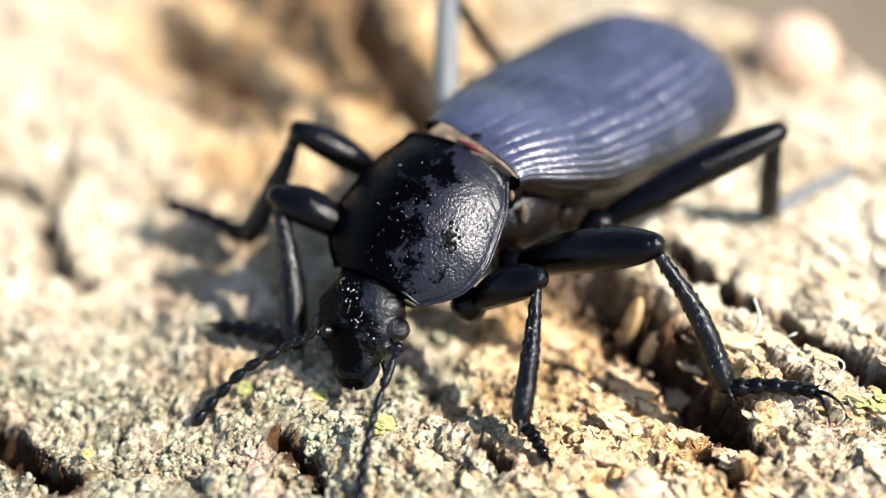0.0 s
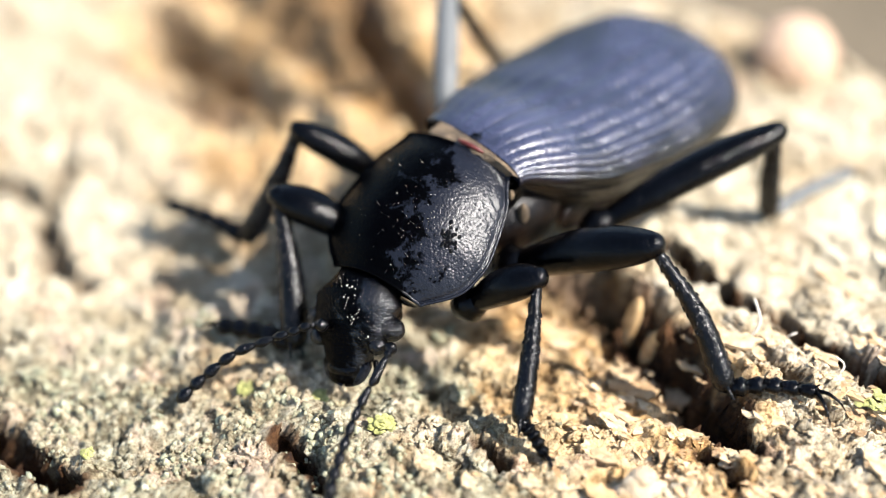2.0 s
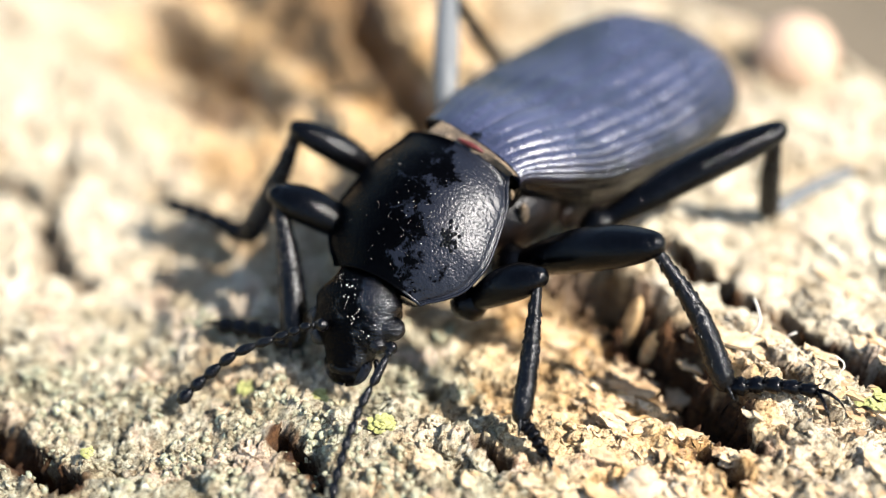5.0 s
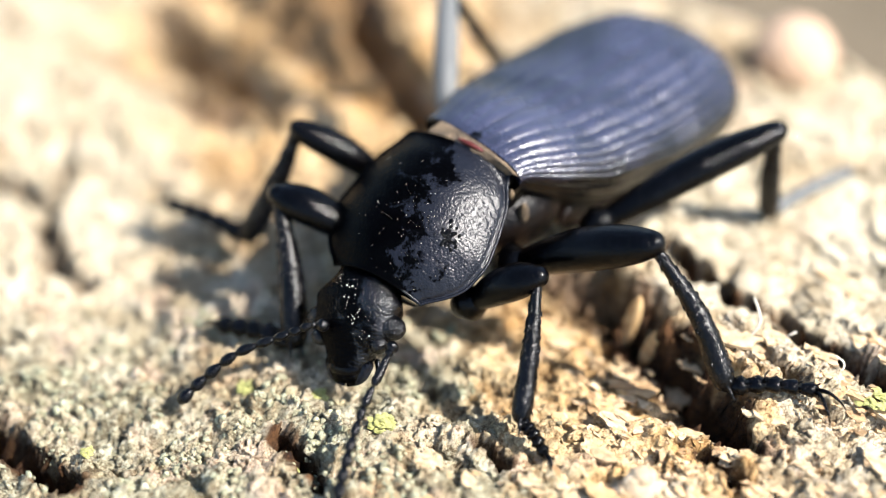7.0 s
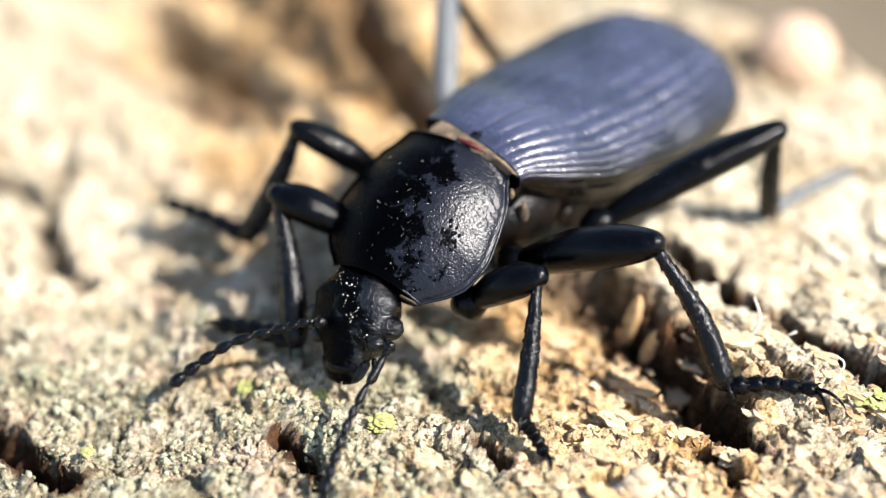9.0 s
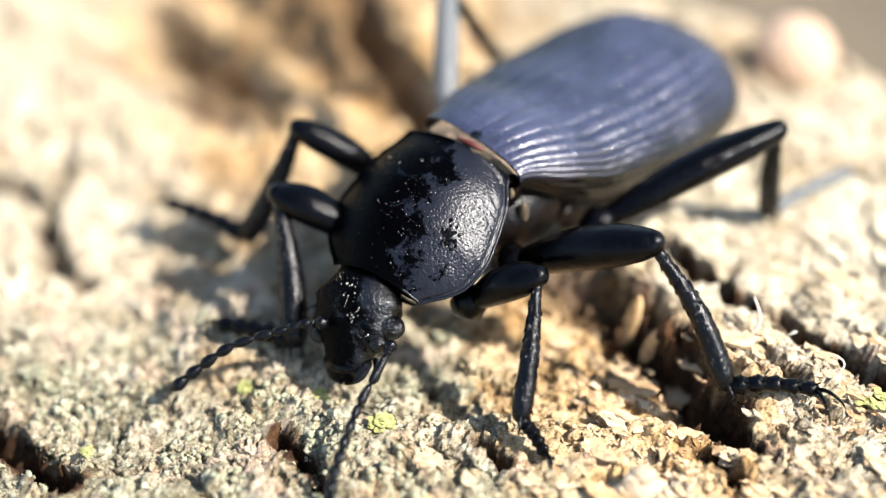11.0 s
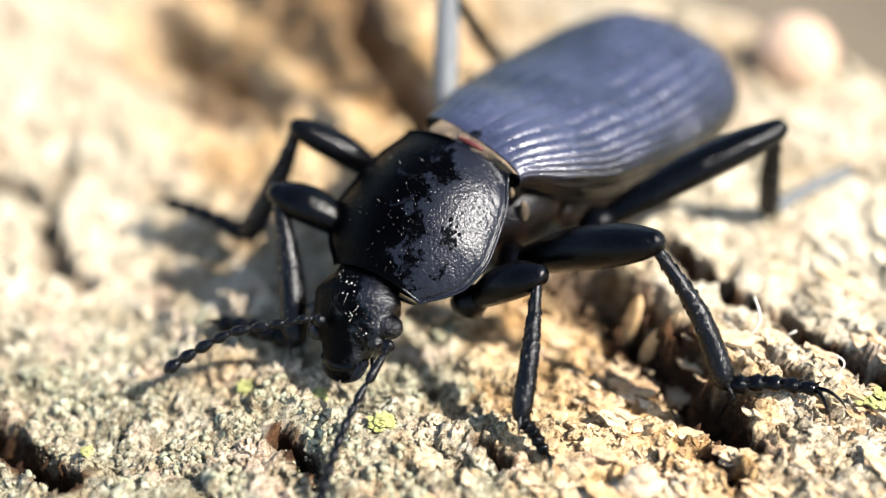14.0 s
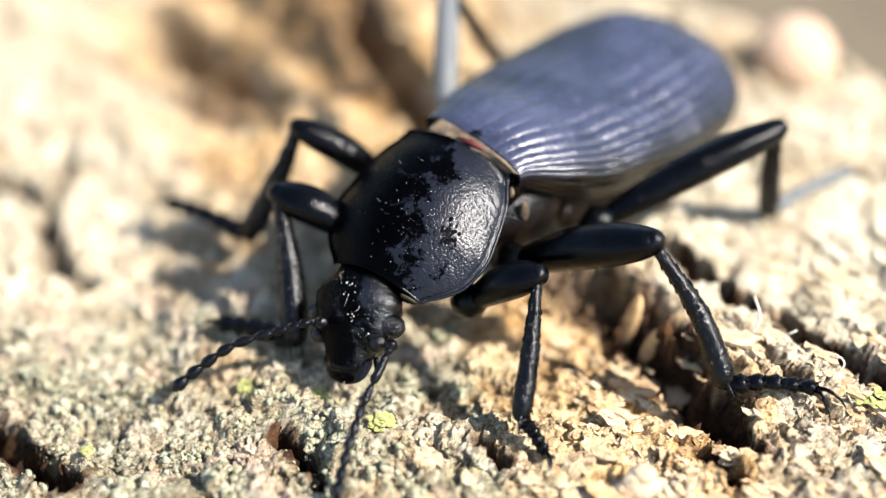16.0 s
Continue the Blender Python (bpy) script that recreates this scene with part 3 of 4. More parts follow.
def make_pronotum():
    front, rear = Vector((-2.603, -0.64, 3.608)), Vector((0.573, 4.012, 6.939))
    along = (rear - front).normalized()
    flat = (SIDE - along * SIDE.dot(along)).normalized()
    rise, roll = flat.cross(along), -0.07
    across, out = flat * math.cos(roll) + rise * math.sin(roll), rise * math.cos(roll) - flat * math.sin(roll)
    size = (rear - front).length
    wide = ((0, 1.99), (0.08, 2.71), (0.2, 3.35), (0.4, 3.64), (0.6, 3.42), (0.8, 3.1), (0.92, 2.63), (1.0, 2.44))
    arch = ((0, 0.97), (0.15, 1.31), (0.4, 1.48), (0.65, 1.40), (0.85, 1.0), (1.0, 0.41))
    sag = ((0, -0.18), (0.2, 0.19), (0.5, 0.26), (0.8, 0.27), (1.0, 0.28))

    def at(q, s, lift=0.0):
        """A point of the dome: q from side to side, s from front to rear."""
        w, a, m = soft_level(wide, s), soft_level(arch, s), soft_level(sag, s)
        bow = (1 - q * q) * (0.2 * max(0, 1 - 2 * s) + 0.13 * max(0, 2 * s - 1))
        return front + along * (size * s + bow) + across * w * q + out * (a * (1 - abs(q) ** 2.12) - m * q * q + lift)

    def ease(f):
        return 0.5 - 0.5 * math.cos(math.pi * f)

    g = Geo()
    dents = random.Random(4)
    rows = []
    for i in range(121):
        line = []
        for j in range(121):
            q, s = math.sin(math.pi / 2 * (j / 60 - 1)), ease(i / 120)
            # shallow creases run in from the margins, and a groove follows the rim
            edge = min(1, max(0, (abs(q) - 0.62) / 0.3)) * min(1, max(0, (1 - abs(q)) / 0.06))
            crease = 0.013 * edge * math.sin(70 * s + 5 * math.sin(7 * q) + 2.5 * math.sin(23 * s + 3 * q))
            groove = 0.05 * math.exp(-((abs(q) - 0.955) / 0.02) ** 2)
            line.append(at(q, s, crease - groove + dents.uniform(-0.004, 0.004)))
        rows.append(line)
    g.grid(rows)
    top = part("pronotum", g, SHELL, beetle, "domed glossy black pronotum with dull patches")
    # a rough healed scar
    scar, pick = Geo(), random.Random(12)
    for k in range(46):
        q, s, r = pick.gauss(0.58, 0.042), pick.gauss(0.43, 0.036), pick.uniform(0.04, 0.09)
        scar.blob(at(q, s, pick.uniform(-0.03, 0.02)), (across * r, along * r * 1.2, out * r * 0.8), 5, 8, 0.2, pick)
    part("scar", scar, LEG, top, "rough black healed scar")
    # raised edge all round
    edge = [at(-1, ease(s / 30)) for s in range(31)] + [at(-1 + q / 15, 1) for q in range(1, 31)] + [at(1, ease(1 - s / 30)) for s in range(1, 31)] + [at(1 - q / 15, 0) for q in range(1, 30)]
    r = Geo()
    rings = []
    n = len(edge)
    for i, p in enumerate(edge):
        t = (edge[(i + 1) % n] - edge[i - 1]).normalized()
        a = t.cross(out).normalized()
        rings.append([p + (a * math.cos(w) + out * math.sin(w)) * 0.07 for w in turns(8)])
    rings.append(rings[0])
    r.grid(rings, True)
    part("margin", r, SHELL, top, "thin raised black rim")
    # under side of the first thorax ring
    u, rings = Geo(), []
    for i in range(21):
        s = i / 20
        w = soft_level(wide, s) * 0.88
        deep = level(((0, 1.3), (0.3, 1.9), (0.8, 2.2), (1, 1.8)), s)
        c = front + along * size * s - out * (0.12 + soft_level(sag, s))
        rings.append([c + across * w * math.cos(a) + out * (deep if math.sin(a) < 0 else 0.4) * math.sin(a) for a in turns(28)])
    base = u.grid(rings, True)
    u.f.append(tuple(range(base, base + 28)))
    u.f.append(tuple(range(base + 20 * 28, base + 21 * 28)))
    part("prosternum", u, LEG, beetle, "black underside of the front thorax")
    # skin of the waist, tan, and a dark red fold
    c, rows = Geo(), []
    for k in range(11):
        f = k / 10
        line = []
        for i in range(41):
            q = -0.62 + 1.59 * i / 40
            a, b = at(q, 1) - out * 0.06 - along * 0.1, base_edge(q)
            fold = 0.16 * math.sin(math.pi * f) + 0.035 * math.sin(9.4 * f + 2 * q) + 0.02 * math.sin(23 * q + 5 * f)
            line.append(a.lerp(b, f) + out * fold)
        rows.append(line)
    c.grid(rows)
    part("waist_skin", c, SKIN, beetle, "tan folded skin behind the pronotum")
    c = Geo()
    c.sweep([at(q / 20, 1) + along * 0.16 + out * 0.10 for q in range(0, 13)], [0.02, 0.05, 0.08, 0.10, 0.11, 0.12, 0.12, 0.11, 0.10, 0.08, 0.06, 0.04, 0.02], 10)
    part("red_fold", c, RED, beetle, "dark red fold of the waist skin")
    s = Geo()
    s.blob(base_edge(0) + BACK * 0.3, (SIDE * 0.45, BACK * 0.35, UP * 0.1))
    part("scutellum", s, SHELL, beetle)
    return at


make_trunk()


def make_flank():
    """Plates and pale joint skin on the sunny side of the body, behind the front legs."""
    for x, y, z, a, b, c in ((2.0, 0.6, -1.9, 0.3, 0.9, 1.1), (2.4, 2.0, -3.1, 0.3, 1.1, 1.0), (2.9, 3.8, -3.9, 0.3, 1.3, 0.8)):
        g = Geo()
        g.blob(body(x, y, z), (SIDE * a, BACK * b, UP * c - BACK * 0.2), 10, 14, 0.05, random.Random(round(10 * y)))
        part("side_plate", g, BELLY, beetle, "dark brown plate of the flank")
    g = Geo()
    g.blob(body(1.5, 1.2, -3.1), (WING_SIDE * 1.65, WING_BACK * 2.5, WING_UP * 1.65), 16, 24, 0.015, random.Random(8))
    part("thorax", g, BELLY, beetle, "dark brown thorax between the legs")
    for x, y, z, r in ((2.75, 0.3, -2.0, 0.30), (2.35, -0.1, -1.0, 0.16), (2.5, 3.2, -4.2, 0.25)):
        g = Geo()
        g.blob(body(x, y, z), (SIDE * r * 0.8, BACK * r * 0.7, UP * r * 1.7), 8, 10, 0.15, random.Random(round(10 * y)))
        part("joint_skin", g, SKIN, beetle, "pale tan skin at a leg joint")


make_flank()
make_elytron(1)
make_elytron(-1)
dome = make_pronotum()

# head: it nods down to the bark
NECK = Vector((-3.20, -0.30, 3.93))
MOUTH = Vector((-4.04, -3.18, 1.12))
DOWN = (MOUTH - NECK).normalized()
H_SIDE = (SIDE - DOWN * SIDE.dot(DOWN)).normalized()
H_OUT = DOWN.cross(H_SIDE) * -1
if H_OUT.y > 0:
    H_OUT = -H_OUT


def on_head(x, y, z):
    """A point of the head: to the side, from neck to mouth, and out from its face."""
    return NECK + H_SIDE * x + DOWN * y + H_OUT * z


def make_head():
    g, rings = Geo(), []
    for y, w, o, i in ((-0.9, 1.0, 0.1, 1.2), (-0.3, 1.1, 0.3, 1.3), (0.2, 1.3, 0.62, 1.35), (0.6, 1.62, 0.92, 1.4), (1.0, 1.90, 1.06, 1.4), (1.35, 1.86, 1.05, 1.4), (1.8, 1.84, 1.0, 1.4), (2.2, 1.84, 0.95, 1.35), (2.6, 1.60, 0.85, 1.25), (3.0, 1.18, 0.72, 1.1), (3.5, 0.95, 0.6, 0.9), (4.0, 0.75, 0.42, 0.7), (4.4, 0.45, 0.2, 0.4)):
        rings.append([on_head(w * math.cos(a), y, (o if math.sin(a) > 0 else i) * math.sin(a)) for a in turns(36)])
    fine = []
    for k in range(len(rings[0])):
        fine.append(curve([r[k] for r in rings], 40))
    base = g.grid([[fine[k][i] for k in range(36)] for i in range(40)], True)
    g.f.append(tuple(range(base, base + 36))[::-1])
    g.f.append(tuple(range(base + 39 * 36, base + 40 * 36)))
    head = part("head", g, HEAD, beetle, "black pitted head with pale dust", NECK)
    for sgn in (-1, 1):
        e = Geo()
        e.blob(on_head(sgn * 1.5, 1.35, -0.25), (H_SIDE * 0.36, H_OUT * 0.6, DOWN * 0.42), 10, 16)
        part("eye", e, LEG, head, "small black compound eye", on_head(sgn * 1.5, 1.6, 0.1))
        c = Geo()
        c.blob(on_head(sgn * 1.66, 1.95, 0.0), (H_SIDE * 0.60, H_OUT * 0.52 - H_SIDE * sgn * 0.1, DOWN * 0.52), 14, 22, 0.03, random.Random(5))
        part("cheek", c, CHEEK, head, "pitted black cheek lobe", on_head(sgn * 1.4, 2.3, 0.35))
        k = Geo()
        k.blob(on_head(sgn * 1.36, 2.70, 0.20), (H_SIDE * 0.40, H_OUT * 0.38, DOWN * 0.36), 12, 18, 0.03, random.Random(6))
        part("antenna_socket", k, CHEEK, head, "round pitted lobe at the antenna's root", on_head(sgn * 1.36, 2.70, 0.20))
        m = Geo()
        m.sweep(curve([on_head(sgn * 0.75, 3.5, -0.1), on_head(sgn * 0.6, 4.1, -0.1), on_head(sgn * 0.1, 4.45, -0.1)], 8), [0.35, 0.34, 0.3, 0.27, 0.22, 0.18, 0.13, 0.07], 10)
        part("mandible", m, SHELL, head, "short black jaw", on_head(sgn * 0.7, 3.5, -0.1))
        p = Geo()
        p.sweep(curve([on_head(sgn * 0.9, 3.3, -0.7), on_head(sgn * 1.05, 3.8, -0.8), on_head(sgn * 0.9, 4.15, -0.8)], 8), [0.12, 0.13, 0.14, 0.12, 0.15, 0.17, 0.2, 0.15], 8)
        part("palp", p, LEG, head, "thin jointed feeler by the mouth", on_head(sgn * 0.9, 3.3, -0.7))
    l = Geo()
    l.blob(on_head(0, 3.75, 0.25), (H_SIDE * 0.75, H_OUT * 0.25, DOWN * 0.4), 8, 14)
    part("labrum", l, LEG, head, "", on_head(0, 3.75, 0.25))
    return head


head = make_head()


def make_antenna(line, label):
    """A feeler of eleven beads along the given line."""
    pts = curve(line, 201)
    lengths = (0.09, 0.05, 0.14, 0.10, 0.095, 0.09, 0.085, 0.08, 0.08, 0.08, 0.09)
    total, start, base = sum(lengths), 0.0, None
    for i, share in enumerate(lengths):
        end = start + share / total
        a, b = round(start * 200) + 1, round(end * 200) - 2
        some = [pts[a + (b - a) * k // 6] for k in range(7)]
        r = 0.168 + (0.09 if i == 0 else 0.014 * max(0, i - 4))
        k = (0.60, 0.80, 0.95, 1.06, 1.12, 1.08, 0.80) if i else (1, 1.1, 1.1, 1.05, 1, 0.9, 0.7)
        g = Geo()
        g.sweep(some, [r * q for q in k], 12)
        if base is None:
            base = part("antenna", g, SHIN, beetle, label, line[0])
        else:
            part("antenna_segment", g, SHIN, base, "", some[0])
        start = end
    return base


FEELER_A = make_antenna([(-4.76, -2.18, 3.02), (-5.37, -2.12, 2.99), (-5.95, -2.10, 2.77), (-6.98, -2.14, 2.45), (-8.47, -2.26, 1.97), (-9.87, -2.58, 1.09), (-10.97, -3.00, 0.33)], "thin beaded black antenna held forward")
FEELER_B = make_antenna([(-2.09, -3.4, 2.9), (-2.34, -3.98, 2.75), (-3.15, -5.36, 2.1), (-3.61, -6.29, 1.65), (-4.01, -7.4, 1.25), (-4.35, -8.62, 0.85), (-4.55, -9.81, 0.6)], "thin beaded black antenna touching the bark")


def make_leg(hip, knee, ankle, toe, thick, label, shin=0.36, bow=0.25, bend=-0.18, nail=1.0, thigh=LEG, foot=LEG, claws=()):
    hip, knee, ankle, toe = [Vector(p) for p in (hip, knee, ankle, toe)]
    rng = random.Random(round(100 * knee.x))
    d = (knee - hip).normalized()
    g = Geo()
    g.sweep([hip - d * 0.5, hip - d * 0.1, hip + d * 0.3], [thick * 0.75, thick * 0.95, thick * 0.7], 14)
    leg = part("leg", g, LEG, beetle, label, hip)
    g = Geo()
    mid = (hip + knee) / 2 + UP * bow
    path = curve([hip, mid, knee], 14)
    g.sweep(path, [thick * q for q in (0.52, 0.62, 0.72, 0.81, 0.88, 0.94, 0.98, 1.0, 1.0, 0.98, 0.94, 0.87, 0.77, 0.62)], 22, 0.88)
    g.blob(knee, (SIDE * thick * 0.54, BACK * thick * 0.54, UP * thick * 0.54), 12, 16)
    part("femur", g, thigh, leg, "smooth glossy black thigh" if thigh is LEG else "black thigh greyed for sun glare", hip)
    g = Geo()
    t = (ankle - knee).normalized()
    out = (toe - ankle).normalized()
    side = t.cross(out).normalized()
    mid = (knee + ankle) / 2 + out * bend
    path = curve([knee, mid, ankle], 16)
    g.sweep(path, [shin * q for q in (0.70, 0.60, 0.60, 0.66, 0.74, 0.81, 0.88, 0.94, 0.99, 1.03, 1.07, 1.10, 1.13, 1.15, 1.16, 1.0)], 14)
    # short bristles
    for k in range(130):
        i = min(rng.randrange(2, 16), rng.randrange(4, 16), 14)
        w = rng.uniform(0, 2 * math.pi)
        a = side * math.cos(w) + t.cross(side) * math.sin(w)
        p = Vector(path[i]) + t * rng.uniform(-0.2, 0.2) + a * shin * level(((2, 0.58), (7, 0.92), (14, 1.1)), i)
        g.sweep([p - t * 0.06, p + a * 0.05 + t * 0.10], [0.045, 0.015], 5)
    for s in (-1, 1):
        p = ankle + side * s * shin * 0.7
        g.sweep([p, p + t * 0.35 + side * s * 0.10, p + t * 0.75 + side * s * 0.12], [0.09, 0.07, 0.02], 7)
    part("tibia", g, SHIN, leg, "rough bristly black shin", knee)
    g = Geo()
    path = curve([ankle + t * 0.15, ankle * 0.5 + toe * 0.5 + UP * 0.12, toe], 6)
    size = (toe - ankle).length
    for i in range(5):
        a, b = Vector(path[i]), Vector(path[i + 1])
        g.sweep([a + (b - a) * q for q in (-0.1, 0.25, 0.6, 0.9, 1.0)], [shin * q * (1 - 0.05 * i) for q in (0.50, 0.68, 0.88, 1.04, 0.90)], 12, 0.88)
        for k in range(12):
            w = rng.uniform(0, 2 * math.pi)
            o = side * math.cos(w) + UP * math.sin(w)
            g.sweep([b + o * shin * 0.5, b + o * shin * 0.95 + (b - a).normalized() * 0.22], [0.04, 0.012], 4)
    part("tarsus", g, foot, leg, "five short black foot joints" if foot is LEG else "five short black foot joints greyed for glare", ankle)
    for s, way in zip((-1, 1), claws or (None, None)):
        g = Geo()
        way = Vector(way) if way else (out * 1.0 + side * s * 0.6 - UP * 0.5) * nail
        rise = UP * 0.22 * way.length
        g.sweep(curve([toe, toe + way * 0.4 + rise, toe + way * 0.8 + rise * 0.8, toe + way], 9), [0.11, 0.10, 0.09, 0.08, 0.07, 0.058, 0.046, 0.03, 0.012], 8)
        part("claw", g, LEG, leg, "curved reddish black claw", toe)
    return leg


make_leg((1.2, -0.9, 3.0), (3.72, -1.69, 5.0), (3.03, -5.63, 1.2), (3.9, -6.64, 0.3), 0.84, "black front leg braced on the bark", bend=0.1)
make_leg((3.0, 1.2, 3.2), (8.18, -1.12, 6.2), (11.06, -4.36, 1.8), (14.56, -4.49, 1.55), 1.0, "black middle leg reaching out over a crack", 0.43, bend=0.38, claws=((0.45, -1.6, -0.4), (1.2, -0.75, -0.4)))
make_leg((6.6, 3.4, 3.6), (14.08, 6.09, 6.4), (14.35, 6.7, 1.6), (18.5, 10.2, 1.0), 0.82, "black hind leg bent behind the body", 0.42, foot=GLARE_GREY)
make_leg((-3.6, 2.6, 3.6), (-6.84, 3.5, 5.0), (-6.09, -0.75, 0.8), (-9.24, 0.77, 0.2), 0.88, "black front leg in the head's shadow", 0.52)
make_leg((-2.4, 6.2, 3.6), (-6.12, 6.5, 6.2), (-8.53, 5.77, 1.0), (-12.25, 8.51, 0.5), 0.74, "black middle leg spread over sunlit bark", 0.48)
make_leg((0.1, 7.9, 4.3), (0.2, 15.0, 8.1), (2.9, 18.0, 1.6), (4.6, 20.6, 0.4), 0.56, "black hind leg behind the wing cases, greyed for sun glare", 0.36, thigh=GLARE_GREY)


# ---- dust on the shell ----
def make_dust():
    rng = random.Random(21)
    g = Geo()
    for i in range(150):
        q, f = rng.gauss(0.25, 0.38), min(0.95, max(0.04, rng.gauss(0.42, 0.2)))
        if abs(q) > 0.95:
            continue
        r = 0.006 + 0.018 * rng.random() ** 4
        g.blob(dome(q, f, 0.008), ((r, 0, 0), (0, r, 0), (0, 0, r)), 3, 5)
    tagged(part("dust", g, DUST, beetle, "pale dust specks on the pronotum"), kind="stuff")
    g = Geo()
    for i in range(60):
        y = rng.uniform(0.1, 2.6)
        x = rng.gauss(-0.35 + 0.55 * y, 0.32)
        a = math.sqrt(max(0.1, 1 - (x / 1.72) ** 2))
        r = 0.011 + 0.045 * rng.random() ** 4
        g.blob(on_head(x, y, 1.06 * a - 0.03 * max(0, y - 1)), ((r, 0, 0), (0, r, 0), (0, 0, r)), 3, 5)
    tagged(part("dust", g, DUST, head, "pale dust specks on the head", NECK), kind="stuff")


make_dust()


# ---- small growths and threads on the bark ----
def make_tuft(x, y, size, seed):
    """Ruffled yellow-green lichen lobes."""
    rng = random.Random(seed)
    g, z = Geo(), height_at(x, y)
    for i in range(44):
        a, d = rng.uniform(0, 6.3), size * 0.5 * rng.random() ** 0.6
        r = size * rng.uniform(0.07, 0.17)
        w = rng.uniform(0, 6.3)
        tip = rng.uniform(-0.6, 0.6)
        e1 = Vector((math.cos(w), math.sin(w), tip)) * r
        e2 = Vector((-math.sin(w), math.cos(w), rng.uniform(-0.5, 0.5))) * r
        g.blob((x + d * math.cos(a), y + d * math.sin(a), z + 0.04 + 0.25 * (size * 0.5 - d) + rng.uniform(0, 0.1)), (e1, e2, e1.cross(e2).normalized() * r * 0.35), 5, 9, 0.25, rng)
    ob = part("lichen_tuft", g, YELLOW, None, "", (x, y, z))
    ob.data.shade_flat()
    return tagged(ob, "small ruffled yellow-green lichen tuft growing on bark", "lichen", "yellow lichen tufts")


make_tuft(-2.45, -4.80, 1.05, 1)
make_tuft(17.10, -4.30, 1.3, 2)
make_tuft(-7.98, -2.19, 0.85, 3)
make_tuft(-14.10, -5.60, 0.55, 4)
make_tuft(-5.13, -2.91, 0.9, 5)
make_tuft(-5.81, -6.54, 0.3, 6)


def make_thread(points, thick=0.03):
    g = Geo()
    x, y, _ = points[0]
    g.sweep(curve(points, 14), [thick] * 14, 6)
    return tagged(part("fibre", g, DUST, None, "", points[0]), "thin pale fibre sticking up from the bark", "fibre", "fibres on the bark")


make_thread([(12.49, -1.13, 1.16), (12.84, -0.92, 1.65), (12.90, -0.70, 2.10), (12.70, -0.22, 2.57)], 0.06)
make_thread([(15.42, -2.74, 0.95), (15.98, -2.95, 1.15), (16.05, -2.75, 1.40), (15.74, -2.52, 1.52)], 0.045)
make_thread([(13.94, -0.93, 1.05), (14.15, -1.10, 1.35), (14.42, -1.02, 1.44)], 0.04)
chip = Geo()
chip.blob((17.6, 20.0, height_at(17.6, 20.0) + 0.9), ((2.1, 0.4, 0), (-0.3, 1.9, 0.4), (0, -0.3, 1.8)), 12, 18, 0.08, random.Random(3))
lump = Geo()
for k, (dx, dy, up, r) in enumerate(((0, 0, 0.35, 0.75), (0.5, 0.1, 0.3, 0.5), (-0.45, -0.1, 0.25, 0.55), (0.15, 0.1, 1.0, 0.5), (-0.18, 0, 0.8, 0.45))):
    lump.blob((7.4 + dx, -8.5 + dy, height_at(7.4, -8.5) + up), ((r, 0.1, 0), (-0.1, r * 0.7, 0.1), (0, -0.1, r)), 9, 12, 0.22, random.Random(k))
tagged(part("bark_crumb", lump, FLAKE, None), "cream crumb of bark standing on the log", "bark crumb")
for k, (x, y, top, r) in enumerate(((7.97, 1.40, 1.35, 0.32), (8.70, 0.0, 0.75, 0.28))):
    low = height_at(x, y) - 0.3
    splinter = Geo()
    splinter.blob((x, y, (top + low) / 2), ((r, -0.2, 0.1), (0.15, r * 0.7, 0), (0.25, -0.1, (top - low) / 2)), 12, 14, 0.12, random.Random(40 + k))
    tagged(part("bark_splinter", splinter, WARM, None), "orange splinter of inner bark standing in a crack", "bark splinter", "bark splinters")
tagged(part("wood_chip", chip, PALE, None), "pale pinkish lump of wood lying on the bark", "wood chip")


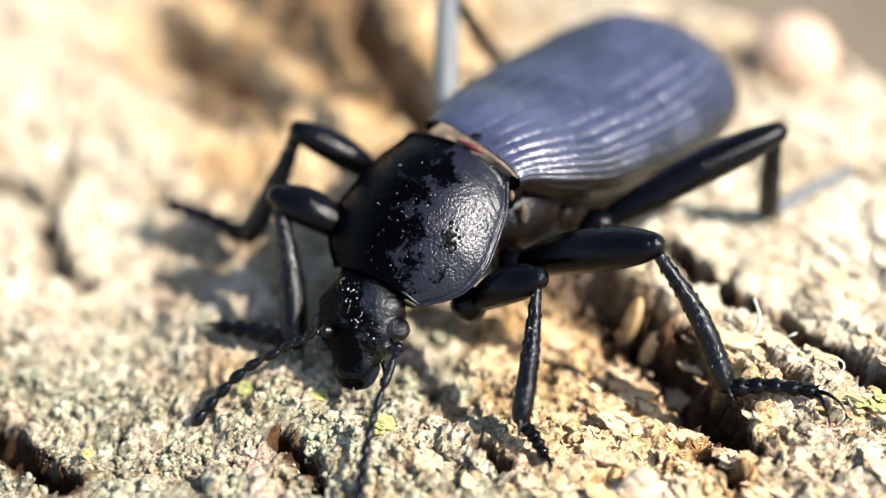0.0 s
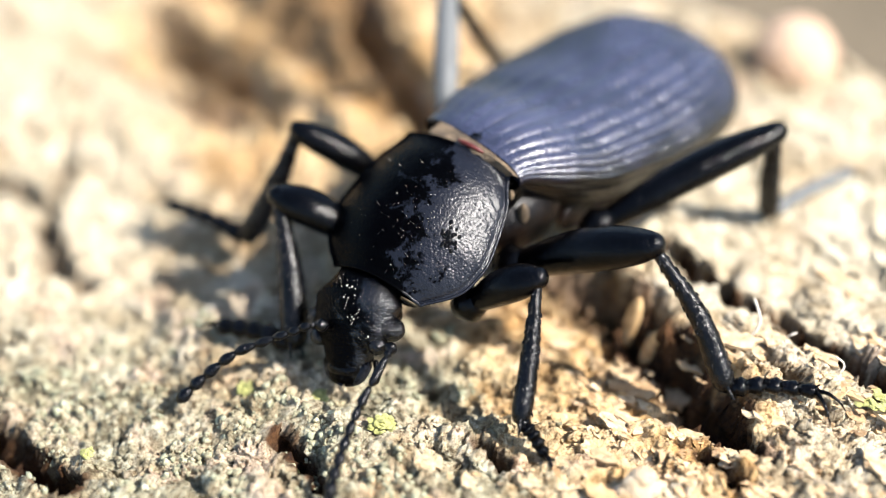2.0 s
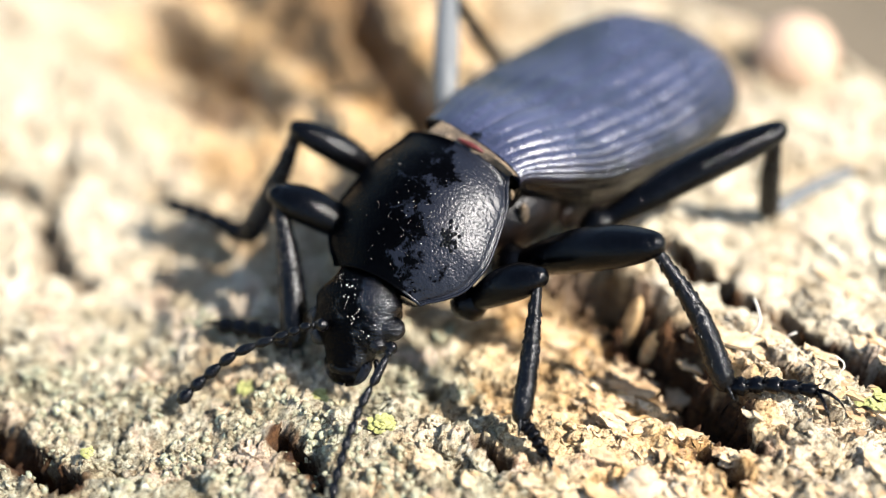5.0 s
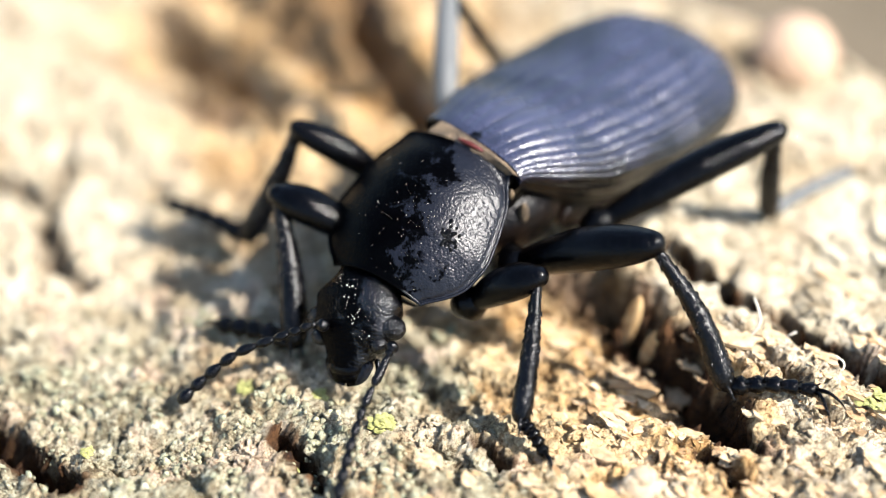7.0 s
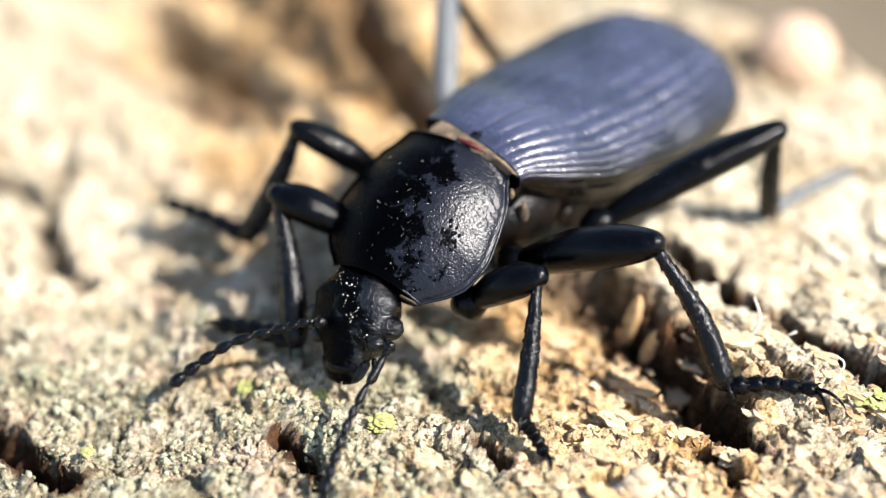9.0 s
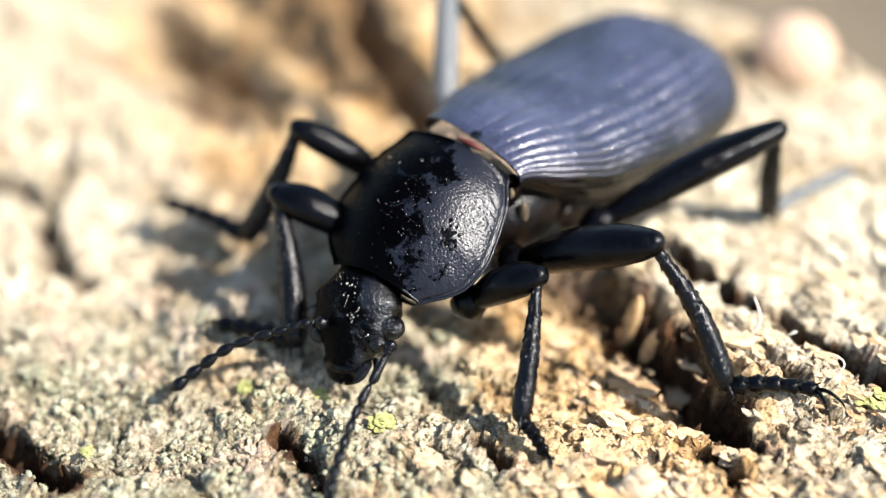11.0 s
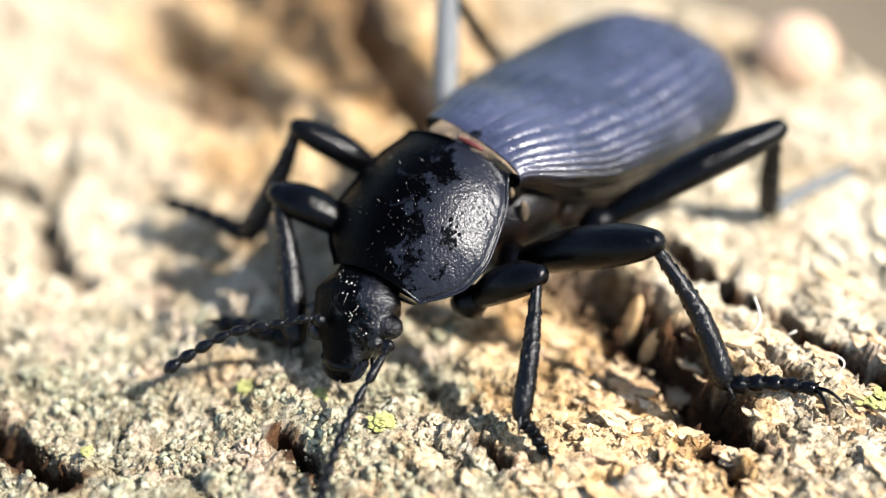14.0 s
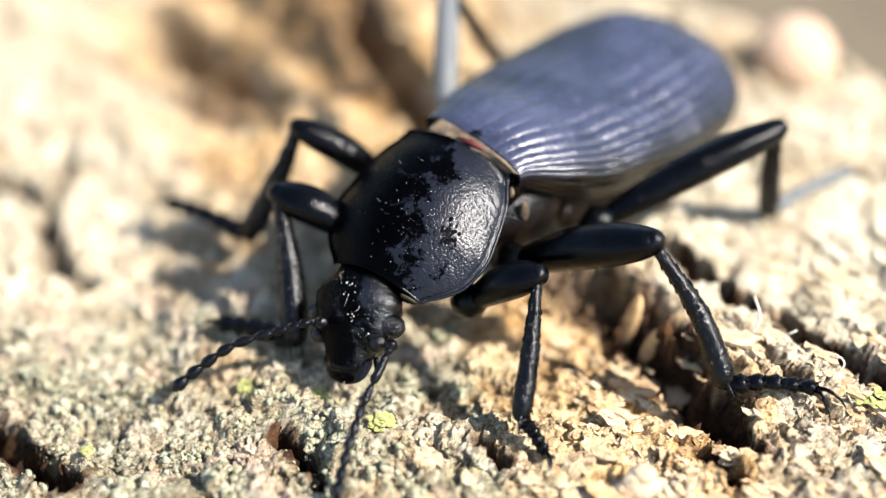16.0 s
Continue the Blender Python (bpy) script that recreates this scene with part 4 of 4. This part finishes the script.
# ---- what moves ----
PIVOT = (-2.3, -1.7, 5.3)
TIMES = (0, 0.5, 1, 1.5, 2, 2.5, 3, 3.5, 4, 6.5, 7, 7.5, 8, 8.5, 9, 11.5, 12, 12.5, 13, 13.5, 14, 14.5, 15, 15.5, 16)
HEAD_TURN = (-6.1, -5.0, -2.1, -0.4, -1.1, -0.4, -0.4, -0.4, -0.4, -3.2, -2.1, -1.1, 0.7, 0.7, 0.0, -1.1, -0.4, 0.7, 1.1, 1.1, 0.7, -0.4, -1.4, -1.4, -1.4)
FEELER_A_TURN = (-12.2, -10.5, -8.1, -4.8, -5.0, -4.5, -5.0, -4.9, -4.5, -7.3, -5.3, -4.2, -0.1, 1.2, 0.0, -1.1, 2.0, 2.5, 5.8, 5.1, 4.7, 3.6, 0.6, -0.2, -1.4)
FEELER_B_TURN = (-10.2, -7.0, -3.1, -2.1, -1.4, -0.2, -0.7, -0.5, -0.5, -5.8, -4.4, -2.5, -1.0, 1.2, 0.0, -1.5, -1.0, -0.5, 0.9, 1.9, 0.2, -0.6, -4.3, -4.3, -4.4)


def swing(origin, pivot, degrees):
    """The pose, on the beetle, of a part with that origin, swung clockwise about a pivot as seen by the lens."""
    turn = Matrix.Rotation(radians(degrees), 4, AHEAD)
    spot = Vector(pivot) + turn @ (Vector(origin) - Vector(pivot))
    return spot, turn


def motions():
    walk(beetle, [(t, Matrix.Translation((HOME[beetle] + UP * (0.02 * t / 8 - 0.02)) * MM)) for t in (0, 4, 8, 12, 16)])
    rows = {ob: [] for ob in (head, FEELER_A, FEELER_B)}
    for t, nod, a, b in zip(TIMES, HEAD_TURN, FEELER_A_TURN, FEELER_B_TURN):
        for ob, turn in ((head, nod), (FEELER_A, a), (FEELER_B, b)):
            spot, _ = swing(HOME[ob], PIVOT, nod)
            rows[ob].append((t, Matrix.Translation((spot - HOME[beetle]) * MM) @ Matrix.Rotation(radians(turn), 4, AHEAD)))
    for ob, keys in rows.items():
        walk(ob, keys)


motions()
